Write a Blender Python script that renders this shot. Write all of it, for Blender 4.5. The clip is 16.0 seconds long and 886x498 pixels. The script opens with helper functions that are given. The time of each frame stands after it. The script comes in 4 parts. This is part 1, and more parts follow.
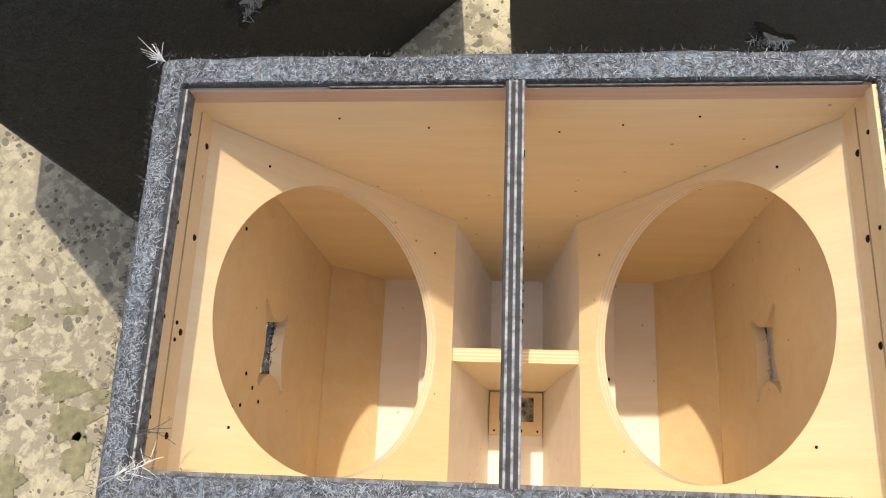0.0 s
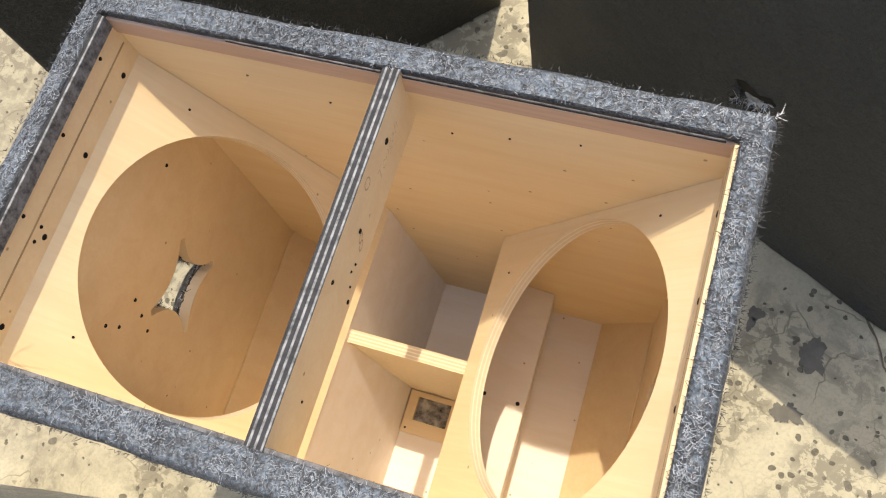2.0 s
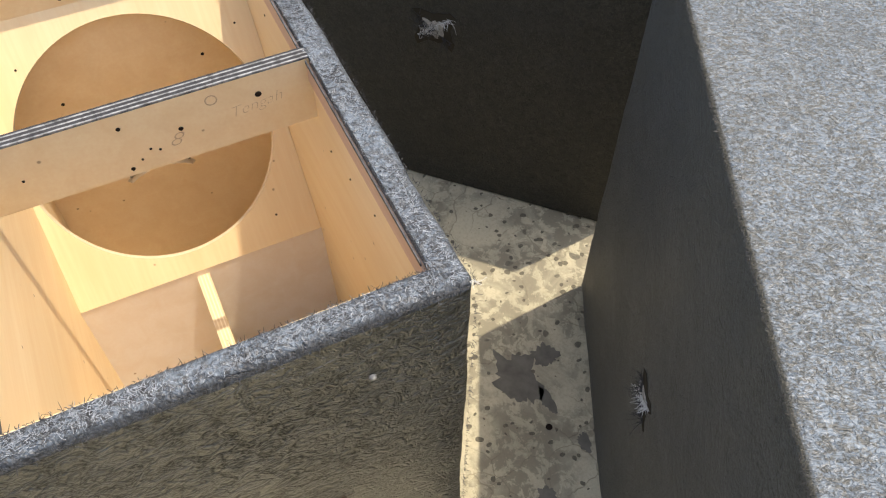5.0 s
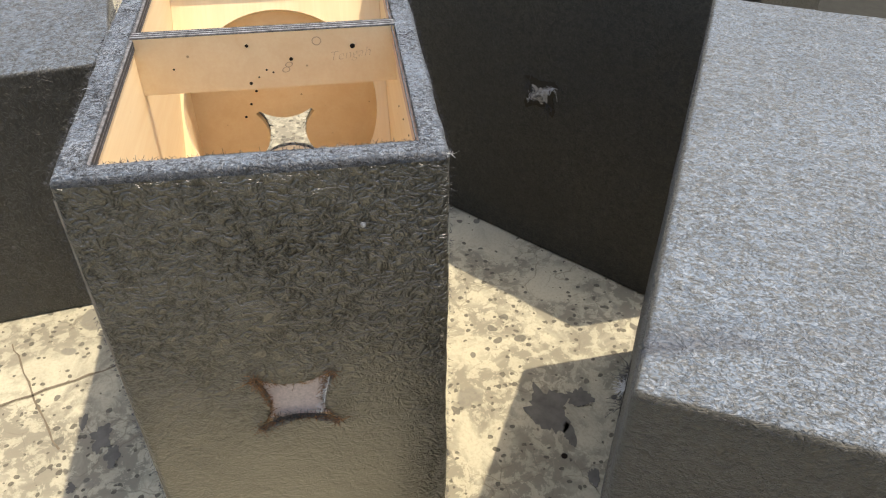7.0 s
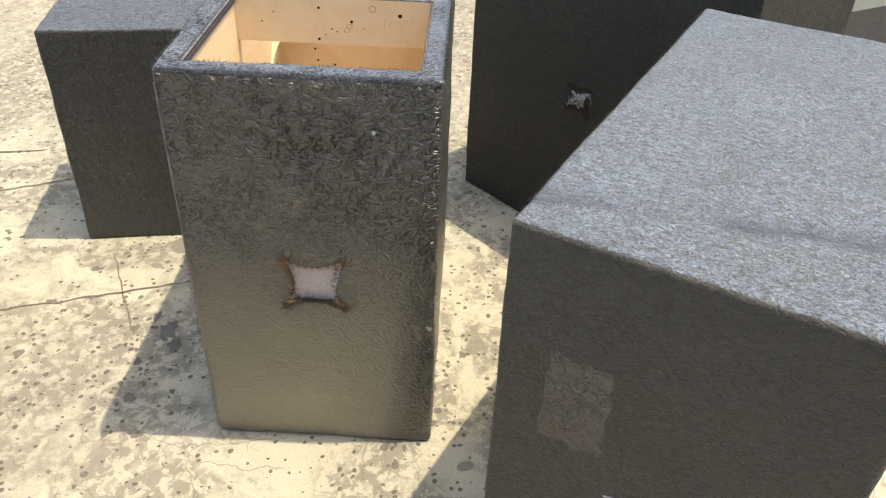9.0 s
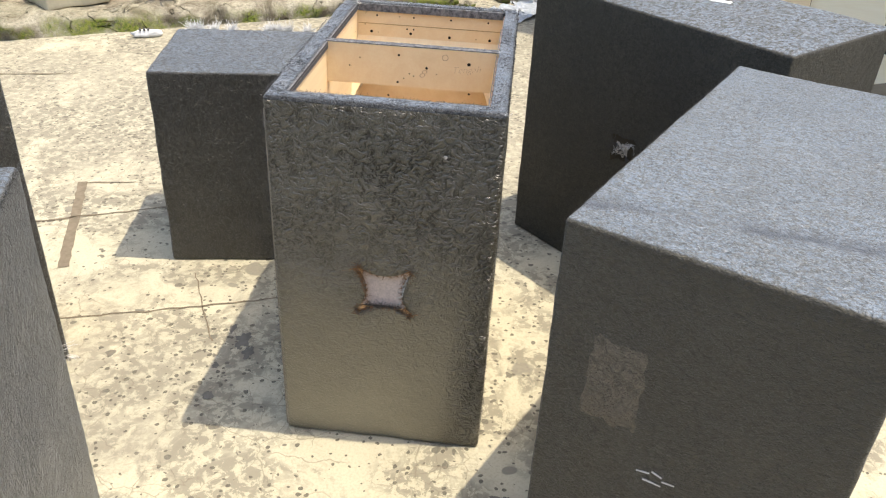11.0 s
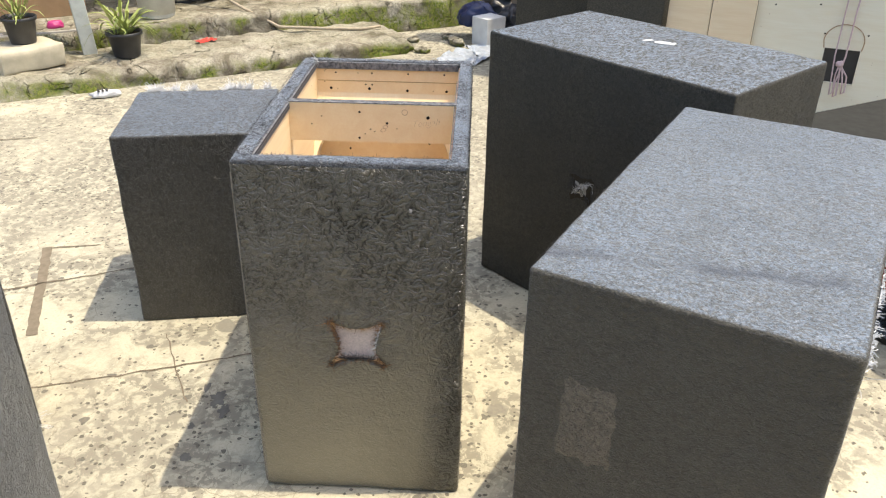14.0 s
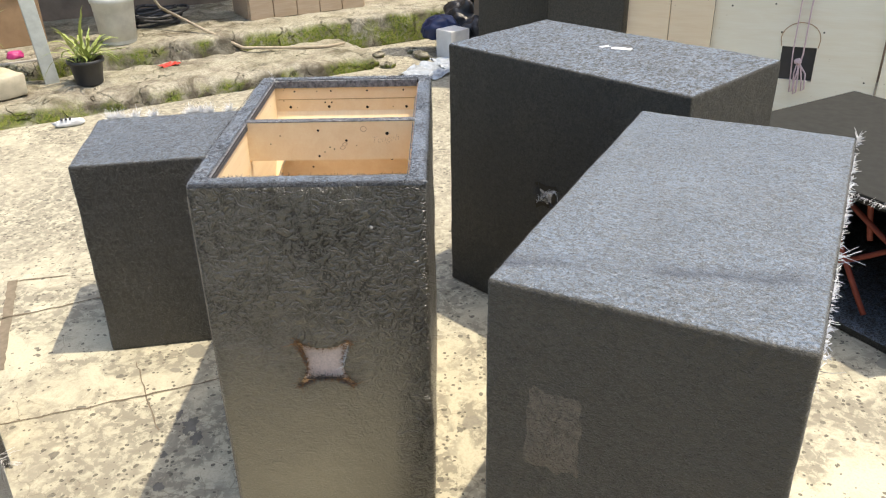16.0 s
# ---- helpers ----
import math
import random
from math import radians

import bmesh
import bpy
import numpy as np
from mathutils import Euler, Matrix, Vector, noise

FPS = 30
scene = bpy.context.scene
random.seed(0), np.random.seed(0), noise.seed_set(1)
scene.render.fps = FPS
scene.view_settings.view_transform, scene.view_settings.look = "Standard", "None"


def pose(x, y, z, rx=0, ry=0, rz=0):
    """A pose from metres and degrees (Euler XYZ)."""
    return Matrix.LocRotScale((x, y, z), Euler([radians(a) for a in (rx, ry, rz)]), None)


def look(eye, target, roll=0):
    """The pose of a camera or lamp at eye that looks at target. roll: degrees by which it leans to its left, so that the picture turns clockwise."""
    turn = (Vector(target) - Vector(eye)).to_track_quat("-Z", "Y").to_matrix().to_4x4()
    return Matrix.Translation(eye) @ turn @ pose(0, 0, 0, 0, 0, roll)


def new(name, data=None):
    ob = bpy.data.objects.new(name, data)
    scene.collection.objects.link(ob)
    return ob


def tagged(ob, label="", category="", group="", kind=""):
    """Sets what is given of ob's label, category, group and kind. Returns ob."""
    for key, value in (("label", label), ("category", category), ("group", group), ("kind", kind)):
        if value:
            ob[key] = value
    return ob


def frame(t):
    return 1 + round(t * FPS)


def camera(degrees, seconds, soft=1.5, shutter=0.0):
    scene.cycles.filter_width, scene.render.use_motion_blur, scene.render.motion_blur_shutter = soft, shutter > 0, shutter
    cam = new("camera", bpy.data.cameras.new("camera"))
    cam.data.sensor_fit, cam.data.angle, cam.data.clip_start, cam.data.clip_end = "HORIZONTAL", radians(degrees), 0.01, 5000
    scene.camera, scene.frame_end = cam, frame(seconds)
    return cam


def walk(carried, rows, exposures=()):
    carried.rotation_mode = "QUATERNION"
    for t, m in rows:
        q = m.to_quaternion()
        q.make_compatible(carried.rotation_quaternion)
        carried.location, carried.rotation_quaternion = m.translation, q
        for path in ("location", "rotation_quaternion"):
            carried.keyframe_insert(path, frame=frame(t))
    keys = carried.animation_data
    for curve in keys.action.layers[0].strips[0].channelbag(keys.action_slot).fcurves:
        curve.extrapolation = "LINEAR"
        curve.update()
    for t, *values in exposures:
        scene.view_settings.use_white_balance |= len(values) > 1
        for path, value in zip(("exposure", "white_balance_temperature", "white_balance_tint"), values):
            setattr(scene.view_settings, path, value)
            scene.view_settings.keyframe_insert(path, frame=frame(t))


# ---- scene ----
cam = camera(57.8, 16.0, 1.15)
PATH = [
    (0, (0.009, -0.009, 1.586), (-0.188, 0.571, -0.318), -17.3),
    (0.5, (0.022, -0.01, 1.585), (-0.171, 0.568, -0.32), -17.2),
    (1, (0.07, -0.017, 1.588), (-0.143, 0.557, -0.316), -18.0),
    (1.5, (0.152, -0.016, 1.58), (-0.151, 0.546, -0.315), -21.2),
    (2, (0.273, 0.005, 1.557), (-0.161, 0.572, -0.311), -21.6),
    (2.5, (0.364, 0.032, 1.547), (-0.101, 0.594, -0.315), -15.9),
    (3, (0.424, 0.062, 1.552), (-0.128, 0.638, -0.282), -12.4),
    (3.2, (0.44, 0.085, 1.551), (-0.143, 0.667, -0.271), -12.1),
    (5.5, (0.855, 0.236, 1.437), (-0.342, 0.69, -0.1), 3.8),
    (6, (0.950, 0.262, 1.404), (-0.325, 0.652, -0.087), 5.1),
    (6.5, (1.05, 0.284, 1.399), (-0.3, 0.6, -0.043), 2.9),
    (7, (1.186, 0.298, 1.389), (-0.328, 0.523, 0.102), 0.4),
    (7.5, (1.29, 0.312, 1.394), (-0.287, 0.519, 0.181), 1.8),
    (8, (1.387, 0.368, 1.388), (-0.221, 0.478, 0.204), 2.4),
    (8.5, (1.482, 0.411, 1.403), (-0.129, 0.463, 0.219), 2.7),
    (9, (1.564, 0.461, 1.382), (-0.057, 0.429, 0.212), 2.3),
    (9.5, (1.622, 0.449, 1.399), (0.002, 0.382, 0.228), 2.7),
    (10, (1.667, 0.451, 1.413), (0.035, 0.346, 0.262), 2.7),
    (10.2, (1.7, 0.455, 1.39), (0.042, 0.327, 0.279), 2.7),
    (12.3, (1.833, 0.392, 1.436), (0.101, 0.263, 0.444), 2.7),
    (12.5, (1.832, 0.394, 1.433), (0.097, 0.272, 0.446), 2.7),
    (13, (1.828, 0.404, 1.436), (0.084, 0.306, 0.462), 2.5),
    (13.5, (1.825, 0.416, 1.441), (0.073, 0.338, 0.481), 2.0),
    (14, (1.818, 0.434, 1.448), (0.058, 0.369, 0.499), 0.9),
    (14.5, (1.814, 0.449, 1.448), (0.049, 0.398, 0.508), -0.1),
    (15, (1.815, 0.458, 1.449), (0.046, 0.421, 0.518), -0.6),
    (15.5, (1.815, 0.463, 1.449), (0.042, 0.439, 0.525), -0.9),
    (16, (1.814, 0.468, 1.45), (0.039, 0.454, 0.528), -1.1),
]
walk(cam, [(t, look(eye, target, roll)) for t, eye, target, roll in PATH], [(0.0, 0.68, 7200, 10), (3.0, 0.76, 7200, 10), (5.5, 0.9, 7200, 10), (9.0, 1.0, 7000, 10), (12.5, 1.08, 6900, 10), (16.0, 1.03, 6900, 10)])

# ---- world, sun, exposure ----
SUN_WAY = Vector((0.024, -0.312, -1.0)).normalized()
world = bpy.data.worlds.new("sky")
world.use_nodes = True
scene.world = world
wn = world.node_tree.nodes
sky = wn.new("ShaderNodeTexSky")
sky.sky_type, sky.sun_disc = "NISHITA", False
sky.sun_elevation = math.asin(-SUN_WAY.z)
sky.sun_rotation = math.atan2(-SUN_WAY.x, -SUN_WAY.y)
sky.air_density, sky.dust_density = 1.2, 2.5
wn["Background"].inputs["Strength"].default_value = 0.15
world.node_tree.links.new(sky.outputs["Color"], wn["Background"].inputs["Color"])
sun_data = bpy.data.lights.new("sun", "SUN")
sun_data.energy, sun_data.angle, sun_data.color = 2.1, radians(0.55), (1.0, 0.91, 0.76)
sun = new("sun", sun_data)
sun.rotation_mode = "QUATERNION"
sun.rotation_quaternion = SUN_WAY.to_track_quat("-Z", "Y")
sun.location = (0, 1.5, 6)


# ---- materials ----
def nodes_of(name, rough=0.7, spec=0.4):
    m = bpy.data.materials.new(name)
    m.use_nodes = True
    t = m.node_tree
    b = t.nodes["Principled BSDF"]
    b.inputs["Roughness"].default_value = rough
    b.inputs["Specular IOR Level"].default_value = spec
    return m, t, b


def add(t, kind, **values):
    n = t.nodes.new("ShaderNode" + kind)
    for k, v in values.items():
        n.inputs[k.replace("_", " ")].default_value = v
    return n


def coords(t, scale=(1, 1, 1), turn=(0, 0, 0)):
    c, m = add(t, "TexCoord"), add(t, "Mapping")
    m.inputs["Scale"].default_value = scale
    m.inputs["Rotation"].default_value = turn
    t.links.new(c.outputs["Object"], m.inputs["Vector"])
    return m.outputs["Vector"]


def noise_tex(t, vec, scale, detail=4.0, rough=0.55, distort=0.0):
    n = add(t, "TexNoise", Scale=scale, Detail=detail, Roughness=rough, Distortion=distort)
    t.links.new(vec, n.inputs["Vector"])
    return n.outputs["Fac"]


def ramp(t, fac, stops):
    r = add(t, "ValToRGB")
    e = r.color_ramp.elements
    while len(e) < len(stops):
        e.new(0.5)
    for el, (p, c) in zip(e, stops):
        el.position = p
        el.color = (*c, 1) if len(c) == 3 else c
    t.links.new(fac, r.inputs["Fac"])
    return r.outputs["Color"]


def mix(t, fac, a, b, kind="MIX"):
    m = t.nodes.new("ShaderNodeMix")
    m.data_type, m.blend_type = "RGBA", kind
    for key, v in ((0, fac), (6, a), (7, b)):
        if isinstance(v, (int, float)):
            m.inputs[key].default_value = v
        elif isinstance(v, tuple):
            m.inputs[key].default_value = (*v, 1)
        else:
            t.links.new(v, m.inputs[key])
    return m.outputs[2]


def bump(t, b, height, strength, distance=0.002, before=None):
    n = add(t, "Bump", Strength=strength, Distance=distance)
    t.links.new(height, n.inputs["Height"])
    if before is not None:
        t.links.new(before, n.inputs["Normal"])
    t.links.new(n.outputs["Normal"], b.inputs["Normal"])
    return n.outputs["Normal"]


def grey(v):
    return (v, v, v)


def warped(t, vec, scale, amount):
    """Coordinates pushed about by noise, so that straight patterns swirl."""
    n = add(t, "TexNoise", Scale=scale, Detail=2.0)
    t.links.new(vec, n.inputs["Vector"])
    return mix(t, amount, vec, n.outputs["Color"])


def math_node(t, kind, a, b):
    n = t.nodes.new("ShaderNodeMath")
    n.operation = kind
    for key, v in ((0, a), (1, b)):
        if isinstance(v, (int, float)):
            n.inputs[key].default_value = v
        else:
            t.links.new(v, n.inputs[key])
    return n.outputs[0]


def ridges(t, vec, scale, distort, width, detail=2.0):
    """Thin winding valleys, 0 in the valley and 1 on the flats."""
    n = noise_tex(t, vec, scale, detail, 0.5, distort)
    away = math_node(t, "ABSOLUTE", math_node(t, "SUBTRACT", n, 0.5), 0)
    return ramp(t, away, [(0.0, grey(0)), (width, grey(1))])


def carpet(name, base, light, streak=(1, 1, 1), sheen=0.2, crinkle=0.6, rough=0.45, cell=60.0, spec=0.6, smear=None, pile=110.0, top_sky=0.0, contrast=0.5):
    """Black needle-felt carpet: short tangled fibres, shallow creases, faint dusty blotches, tops painted sky-lit."""
    m, t, b = nodes_of(name, rough, spec)
    v = coords(t)
    vs = coords(t, streak)
    fine = noise_tex(t, vs, pile * 1.5, 3, 0.6, 0.8)
    hair = ridges(t, vs, pile * 0.8, 2.2, 0.05)
    blot = noise_tex(t, v, 4.0, 5, 0.6)
    wide = noise_tex(t, v, 1.6, 3, 0.5)
    relief = mix(t, 0.5, ridges(t, v, cell * 0.55, 1.6, 0.09), ridges(t, v, cell * 0.2, 1.2, 0.05))
    c = mix(t, ramp(t, fine, [(0.36, grey(0)), (0.66, grey(1))]), base, light)
    c = mix(t, ramp(t, hair, [(0.0, grey(0.5)), (0.8, grey(0))]), c, tuple(1.7 * x for x in light))
    # crease shade is painted too: valleys of the relief go darker
    c = mix(t, ramp(t, relief, [(0.2, grey(0.55 * min(1, crinkle))), (0.7, grey(0))]), c, tuple(0.4 * x for x in base))
    c = mix(t, ramp(t, blot, [(0.45, grey(0)), (0.7, grey(0.35))]), c, tuple(1.2 * x for x in light))
    c = mix(t, ramp(t, wide, [(0.4, grey(0)), (0.65, grey(0.45))]), c, base)
    if top_sky:
        # pale lint, and sky light painted bluish on upward faces, broken by the pile
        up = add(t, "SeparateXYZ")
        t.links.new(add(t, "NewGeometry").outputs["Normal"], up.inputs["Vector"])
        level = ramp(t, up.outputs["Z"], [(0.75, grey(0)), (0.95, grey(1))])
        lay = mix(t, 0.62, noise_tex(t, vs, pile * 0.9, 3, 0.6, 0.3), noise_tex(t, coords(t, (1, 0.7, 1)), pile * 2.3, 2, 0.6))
        top_mask = ramp(t, lay, [(0.44, grey(top_sky * (1 - contrast))), (0.56, grey(top_sky))])
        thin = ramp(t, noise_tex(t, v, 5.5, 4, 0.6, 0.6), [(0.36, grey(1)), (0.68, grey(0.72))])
        top_mask = mix(t, 1.0, top_mask, thin, "MULTIPLY")
        c = mix(t, mix(t, 1.0, top_mask, level, "MULTIPLY"), c, (0.215, 0.275, 0.345))
        lint = ramp(t, ridges(t, coords(t, (streak[0], streak[1] * 1.4, 1)), pile * 0.55, 2.6, 0.022), [(0.0, grey(0.75 * top_sky)), (0.9, grey(0))])
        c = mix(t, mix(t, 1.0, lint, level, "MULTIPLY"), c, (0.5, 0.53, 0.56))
    if smear:
        dot = t.nodes.new("ShaderNodeVectorMath")
        dot.operation = "DOT_PRODUCT"
        dot.inputs[1].default_value = (smear[0], smear[1], 0)
        t.links.new(warped(t, v, 9.0, 0.04), dot.inputs[0])
        band = ramp(t, math_node(t, "ADD", dot.outputs["Value"], smear[2]), [(0.478, grey(0)), (0.495, grey(0.75)), (0.51, grey(0.4)), (0.54, grey(0))])
        band = mix(t, 1.0, band, ramp(t, noise_tex(t, v, 6.0, 3, 0.5), [(0.4, grey(0.25)), (0.55, grey(1))]), "MULTIPLY")
        c = mix(t, band, c, (0.05, 0.055, 0.07))
    t.links.new(c, b.inputs["Base Color"])
    t.links.new(mix(t, ramp(t, blot, [(0.4, grey(0)), (0.65, grey(1))]), grey(rough), grey(min(1, rough + 0.15))), b.inputs["Roughness"])
    b.inputs["Sheen Weight"].default_value = sheen
    b.inputs["Sheen Roughness"].default_value = 0.35
    b.inputs["Sheen Tint"].default_value = (0.86, 0.93, 1, 1)
    n1 = bump(t, b, relief, crinkle, 0.003)
    bump(t, b, mix(t, 0.4, fine, hair), 0.9, 0.004, n1)
    return m


def wrinkled_carpet():
    """Glue-soaked black carpet: glossy, creased like old leather above and along one edge, smooth below."""
    m, t, b = nodes_of("wrinkled_carpet", 0.4, 0.9)
    v = coords(t)
    s = add(t, "SeparateXYZ")
    t.links.new(v, s.inputs["Vector"])
    fine = noise_tex(t, v, 260, 3, 0.6, 0.8)
    cloud = noise_tex(t, v, 5.0, 4, 0.6, 0.4)
    sag = ramp(t, s.outputs["Z"], [(0.12, grey(0.14)), (0.35, grey(0.4)), (0.6, grey(0.9)), (0.8, grey(1))])
    edge = ramp(t, s.outputs["Y"], [(0.31, grey(0)), (0.4, grey(0.9))])
    amount = mix(t, 1.0, mix(t, 1.0, sag, edge, "LIGHTEN"), ramp(t, cloud, [(0.3, grey(0.6)), (0.65, grey(1))]), "MULTIPLY")
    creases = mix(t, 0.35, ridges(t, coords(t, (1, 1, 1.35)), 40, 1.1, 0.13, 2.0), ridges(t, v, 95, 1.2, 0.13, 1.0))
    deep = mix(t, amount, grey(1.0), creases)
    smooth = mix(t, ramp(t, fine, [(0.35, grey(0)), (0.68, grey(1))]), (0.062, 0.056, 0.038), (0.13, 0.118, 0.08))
    # creased zone toned down in colour, painting in its darker reflections
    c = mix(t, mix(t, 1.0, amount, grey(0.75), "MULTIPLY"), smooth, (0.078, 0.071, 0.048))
    # shade inside the creases is painted: valleys go near-black
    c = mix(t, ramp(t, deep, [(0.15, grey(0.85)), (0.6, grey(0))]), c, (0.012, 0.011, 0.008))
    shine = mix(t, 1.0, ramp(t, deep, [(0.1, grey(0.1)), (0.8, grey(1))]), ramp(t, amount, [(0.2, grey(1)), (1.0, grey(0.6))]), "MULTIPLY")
    t.links.new(shine, b.inputs["Coat Weight"])
    t.links.new(shine, b.inputs["Specular IOR Level"])
    t.links.new(c, b.inputs["Base Color"])
    n1 = bump(t, b, deep, 1.0, 0.006)
    n2 = bump(t, b, fine, 0.45, 0.0012, n1)
    t.links.new(n2, b.inputs["Coat Normal"])
    b.inputs["Coat Roughness"].default_value = 0.33
    b.inputs["Coat IOR"].default_value = 1.9
    return m


def plywood(name, a, c, turn=(0, 0, 0), spots=True):
    """Pale veneer with long faint grain and a few pin marks."""
    m, t, b = nodes_of(name, 0.55, 0.3)
    v = coords(t, (1, 1, 1), turn)
    vg = coords(t, (3, 60, 60), turn)
    vw = coords(t, (1.2, 9, 9), turn)
    grain = noise_tex(t, vg, 3.0, 5, 0.6)
    cloud = noise_tex(t, vw, 2.5, 4, 0.6, 0.6)
    col = mix(t, ramp(t, grain, [(0.35, grey(0)), (0.7, grey(1))]), a, c)
    col = mix(t, ramp(t, cloud, [(0.4, grey(0)), (0.68, grey(0.5))]), col, (a[0] * 0.92, a[1] * 0.86, a[2] * 0.78))
    if spots:
        vo = add(t, "TexVoronoi", Scale=22.0)
        t.links.new(v, vo.inputs["Vector"])
        pin = ramp(t, vo.outputs["Distance"], [(0.03, grey(0.75)), (0.06, grey(0))])
        col = mix(t, pin, col, (0.28, 0.17, 0.09))
    t.links.new(col, b.inputs["Base Color"])
    bump(t, b, grain, 0.12, 0.001)
    return m


def ply_edge(name, axis, pitch, light, dark, wear=0.8):
    """The layered edge of plywood: bands of light and dark veneer along one axis."""
    m, t, b = nodes_of(name, 0.7, 0.25)
    v = coords(t)
    s = add(t, "SeparateXYZ")
    t.links.new(v, s.inputs["Vector"])
    mul = t.nodes.new("ShaderNodeMath")
    mul.operation = "MULTIPLY"
    mul.inputs[1].default_value = 2 * math.pi / pitch
    t.links.new(s.outputs[axis], mul.inputs[0])
    sn = t.nodes.new("ShaderNodeMath")
    sn.operation = "SINE"
    t.links.new(mul.outputs[0], sn.inputs[0])
    n = noise_tex(t, coords(t, (1, 1, 1)), 90, 4, 0.7)
    band = ramp(t, sn.outputs[0], [(0.2, dark), (0.75, light)])
    col = mix(t, ramp(t, n, [(0.4, grey(0)), (0.65, grey(wear))]), band, tuple(0.45 * x for x in dark))
    t.links.new(col, b.inputs["Base Color"])
    bump(t, b, n, 0.5, 0.001)
    return m


def plain(name, colour, rough=0.6, spec=0.4, vary=0.25, scale=12.0, bumpy=0.15):
    m, t, b = nodes_of(name, rough, spec)
    n = noise_tex(t, coords(t), scale, 5, 0.6)
    col = mix(t, ramp(t, n, [(0.35, grey(0)), (0.7, grey(1))]), colour, tuple(x * (1 - vary) for x in colour))
    t.links.new(col, b.inputs["Base Color"])
    bump(t, b, n, bumpy, 0.003)
    return m


def concrete_yard():
    """Old slab: cream film of paint and dust, round pits, flaked patches, hair cracks and bare grey-brown cement."""
    m, t, b = nodes_of("worn_concrete", 0.85, 0.25)
    v = coords(t)
    big = noise_tex(t, v, 0.8, 4, 0.6, 0.5)
    mid = noise_tex(t, v, 5.0, 7, 0.66, 0.7)
    cluster = noise_tex(t, v, 2.1, 4, 0.6, 0.5)
    grain = noise_tex(t, v, 30, 6, 0.7, 0.4)
    fine = noise_tex(t, v, 150, 4, 0.65)
    col = mix(t, ramp(t, mid, [(0.35, grey(0)), (0.68, grey(1))]), (0.585, 0.545, 0.405), (0.5, 0.465, 0.345))
    worn = ramp(t, mix(t, 0.5, cluster, mid), [(0.45, grey(0)), (0.53, grey(1))])
    sep_x = add(t, "SeparateXYZ")
    t.links.new(v, sep_x.inputs["Vector"])
    trodden = ramp(t, math_node(t, "MULTIPLY", sep_x.outputs["X"], -0.5), [(0.22, grey(0)), (0.6, grey(0.1))])
    wide = ramp(t, mix(t, 1.0, mix(t, 0.4, big, mid), trodden, "ADD"), [(0.475, grey(0)), (0.57, grey(1))])
    film = ramp(t, grain, [(0.38, grey(0.35)), (0.56, grey(1))])
    col = mix(t, mix(t, 1.0, wide, film, "MULTIPLY"), col, (0.33, 0.305, 0.235))
    flake = mix(t, 1.0, worn, ramp(t, grain, [(0.465, grey(0)), (0.505, grey(0.85))]), "MULTIPLY")
    col = mix(t, flake, col, (0.26, 0.24, 0.185))
    # round pits and larger spalls, each cell of its own size
    holes = None
    for scale, least, gain, bend, tone in ((62.0, 0.5, 0.85, 0.014, (0.11, 0.1, 0.08)), (27.0, 0.6, 0.85, 0.035, (0.15, 0.14, 0.115)), (9.0, 0.78, 1.5, 0.1, (0.25, 0.235, 0.19))):
        vo = add(t, "TexVoronoi", Scale=scale)
        t.links.new(warped(t, v, scale * 0.7, bend), vo.inputs["Vector"])
        sep = add(t, "SeparateColor")
        t.links.new(vo.outputs["Color"], sep.inputs["Color"])
        chance = math_node(t, "ADD", sep.outputs[0], math_node(t, "MULTIPLY", math_node(t, "SUBTRACT", cluster, 0.5), 0.7))
        size = math_node(t, "MULTIPLY", math_node(t, "SUBTRACT", chance, least), gain)
        inside = math_node(t, "SUBTRACT", size, vo.outputs["Distance"])
        pit = ramp(t, inside, [(0.0, grey(0)), (0.03, grey(0.9))])
        col = mix(t, pit, col, tone)
        holes = pit if holes is None else mix(t, 1.0, holes, pit, "LIGHTEN")
    crack = None
    for scale, width, warp in ((2.3, 0.006, 0.16), (6.5, 0.012, 0.1), (15.0, 0.022, 0.06)):
        vd = add(t, "TexVoronoi", Scale=scale)
        vd.feature = "DISTANCE_TO_EDGE"
        t.links.new(warped(t, warped(t, v, 6.0, warp), 40.0, 0.02), vd.inputs["Vector"])
        line = ramp(t, vd.outputs["Distance"], [(width * 0.3, grey(0.6)), (width * 0.8, grey(0))])
        gate = ramp(t, noise_tex(t, v, 1.9 * scale ** 0.3, 3, 0.5), [(0.5, grey(0)), (0.58, grey(0.9))])
        line = mix(t, 1.0, line, gate, "MULTIPLY")
        col = mix(t, line, col, (0.2, 0.175, 0.125))
        crack = line if crack is None else mix(t, 1.0, crack, line, "ADD")
    col = mix(t, ramp(t, fine, [(0.46, grey(0)), (0.7, grey(0.4))]), col, (0.33, 0.3, 0.22))
    t.links.new(col, b.inputs["Base Color"])
    h = mix(t, holes, ramp(t, fine, [(0.3, grey(0.62)), (0.7, grey(0.75))]), grey(0.15))
    h = mix(t, mix(t, 1.0, flake, grey(0.5), "MULTIPLY"), h, grey(0.4))
    h = mix(t, crack, h, grey(0.0))
    bump(t, b, h, 0.7, 0.004)
    return m


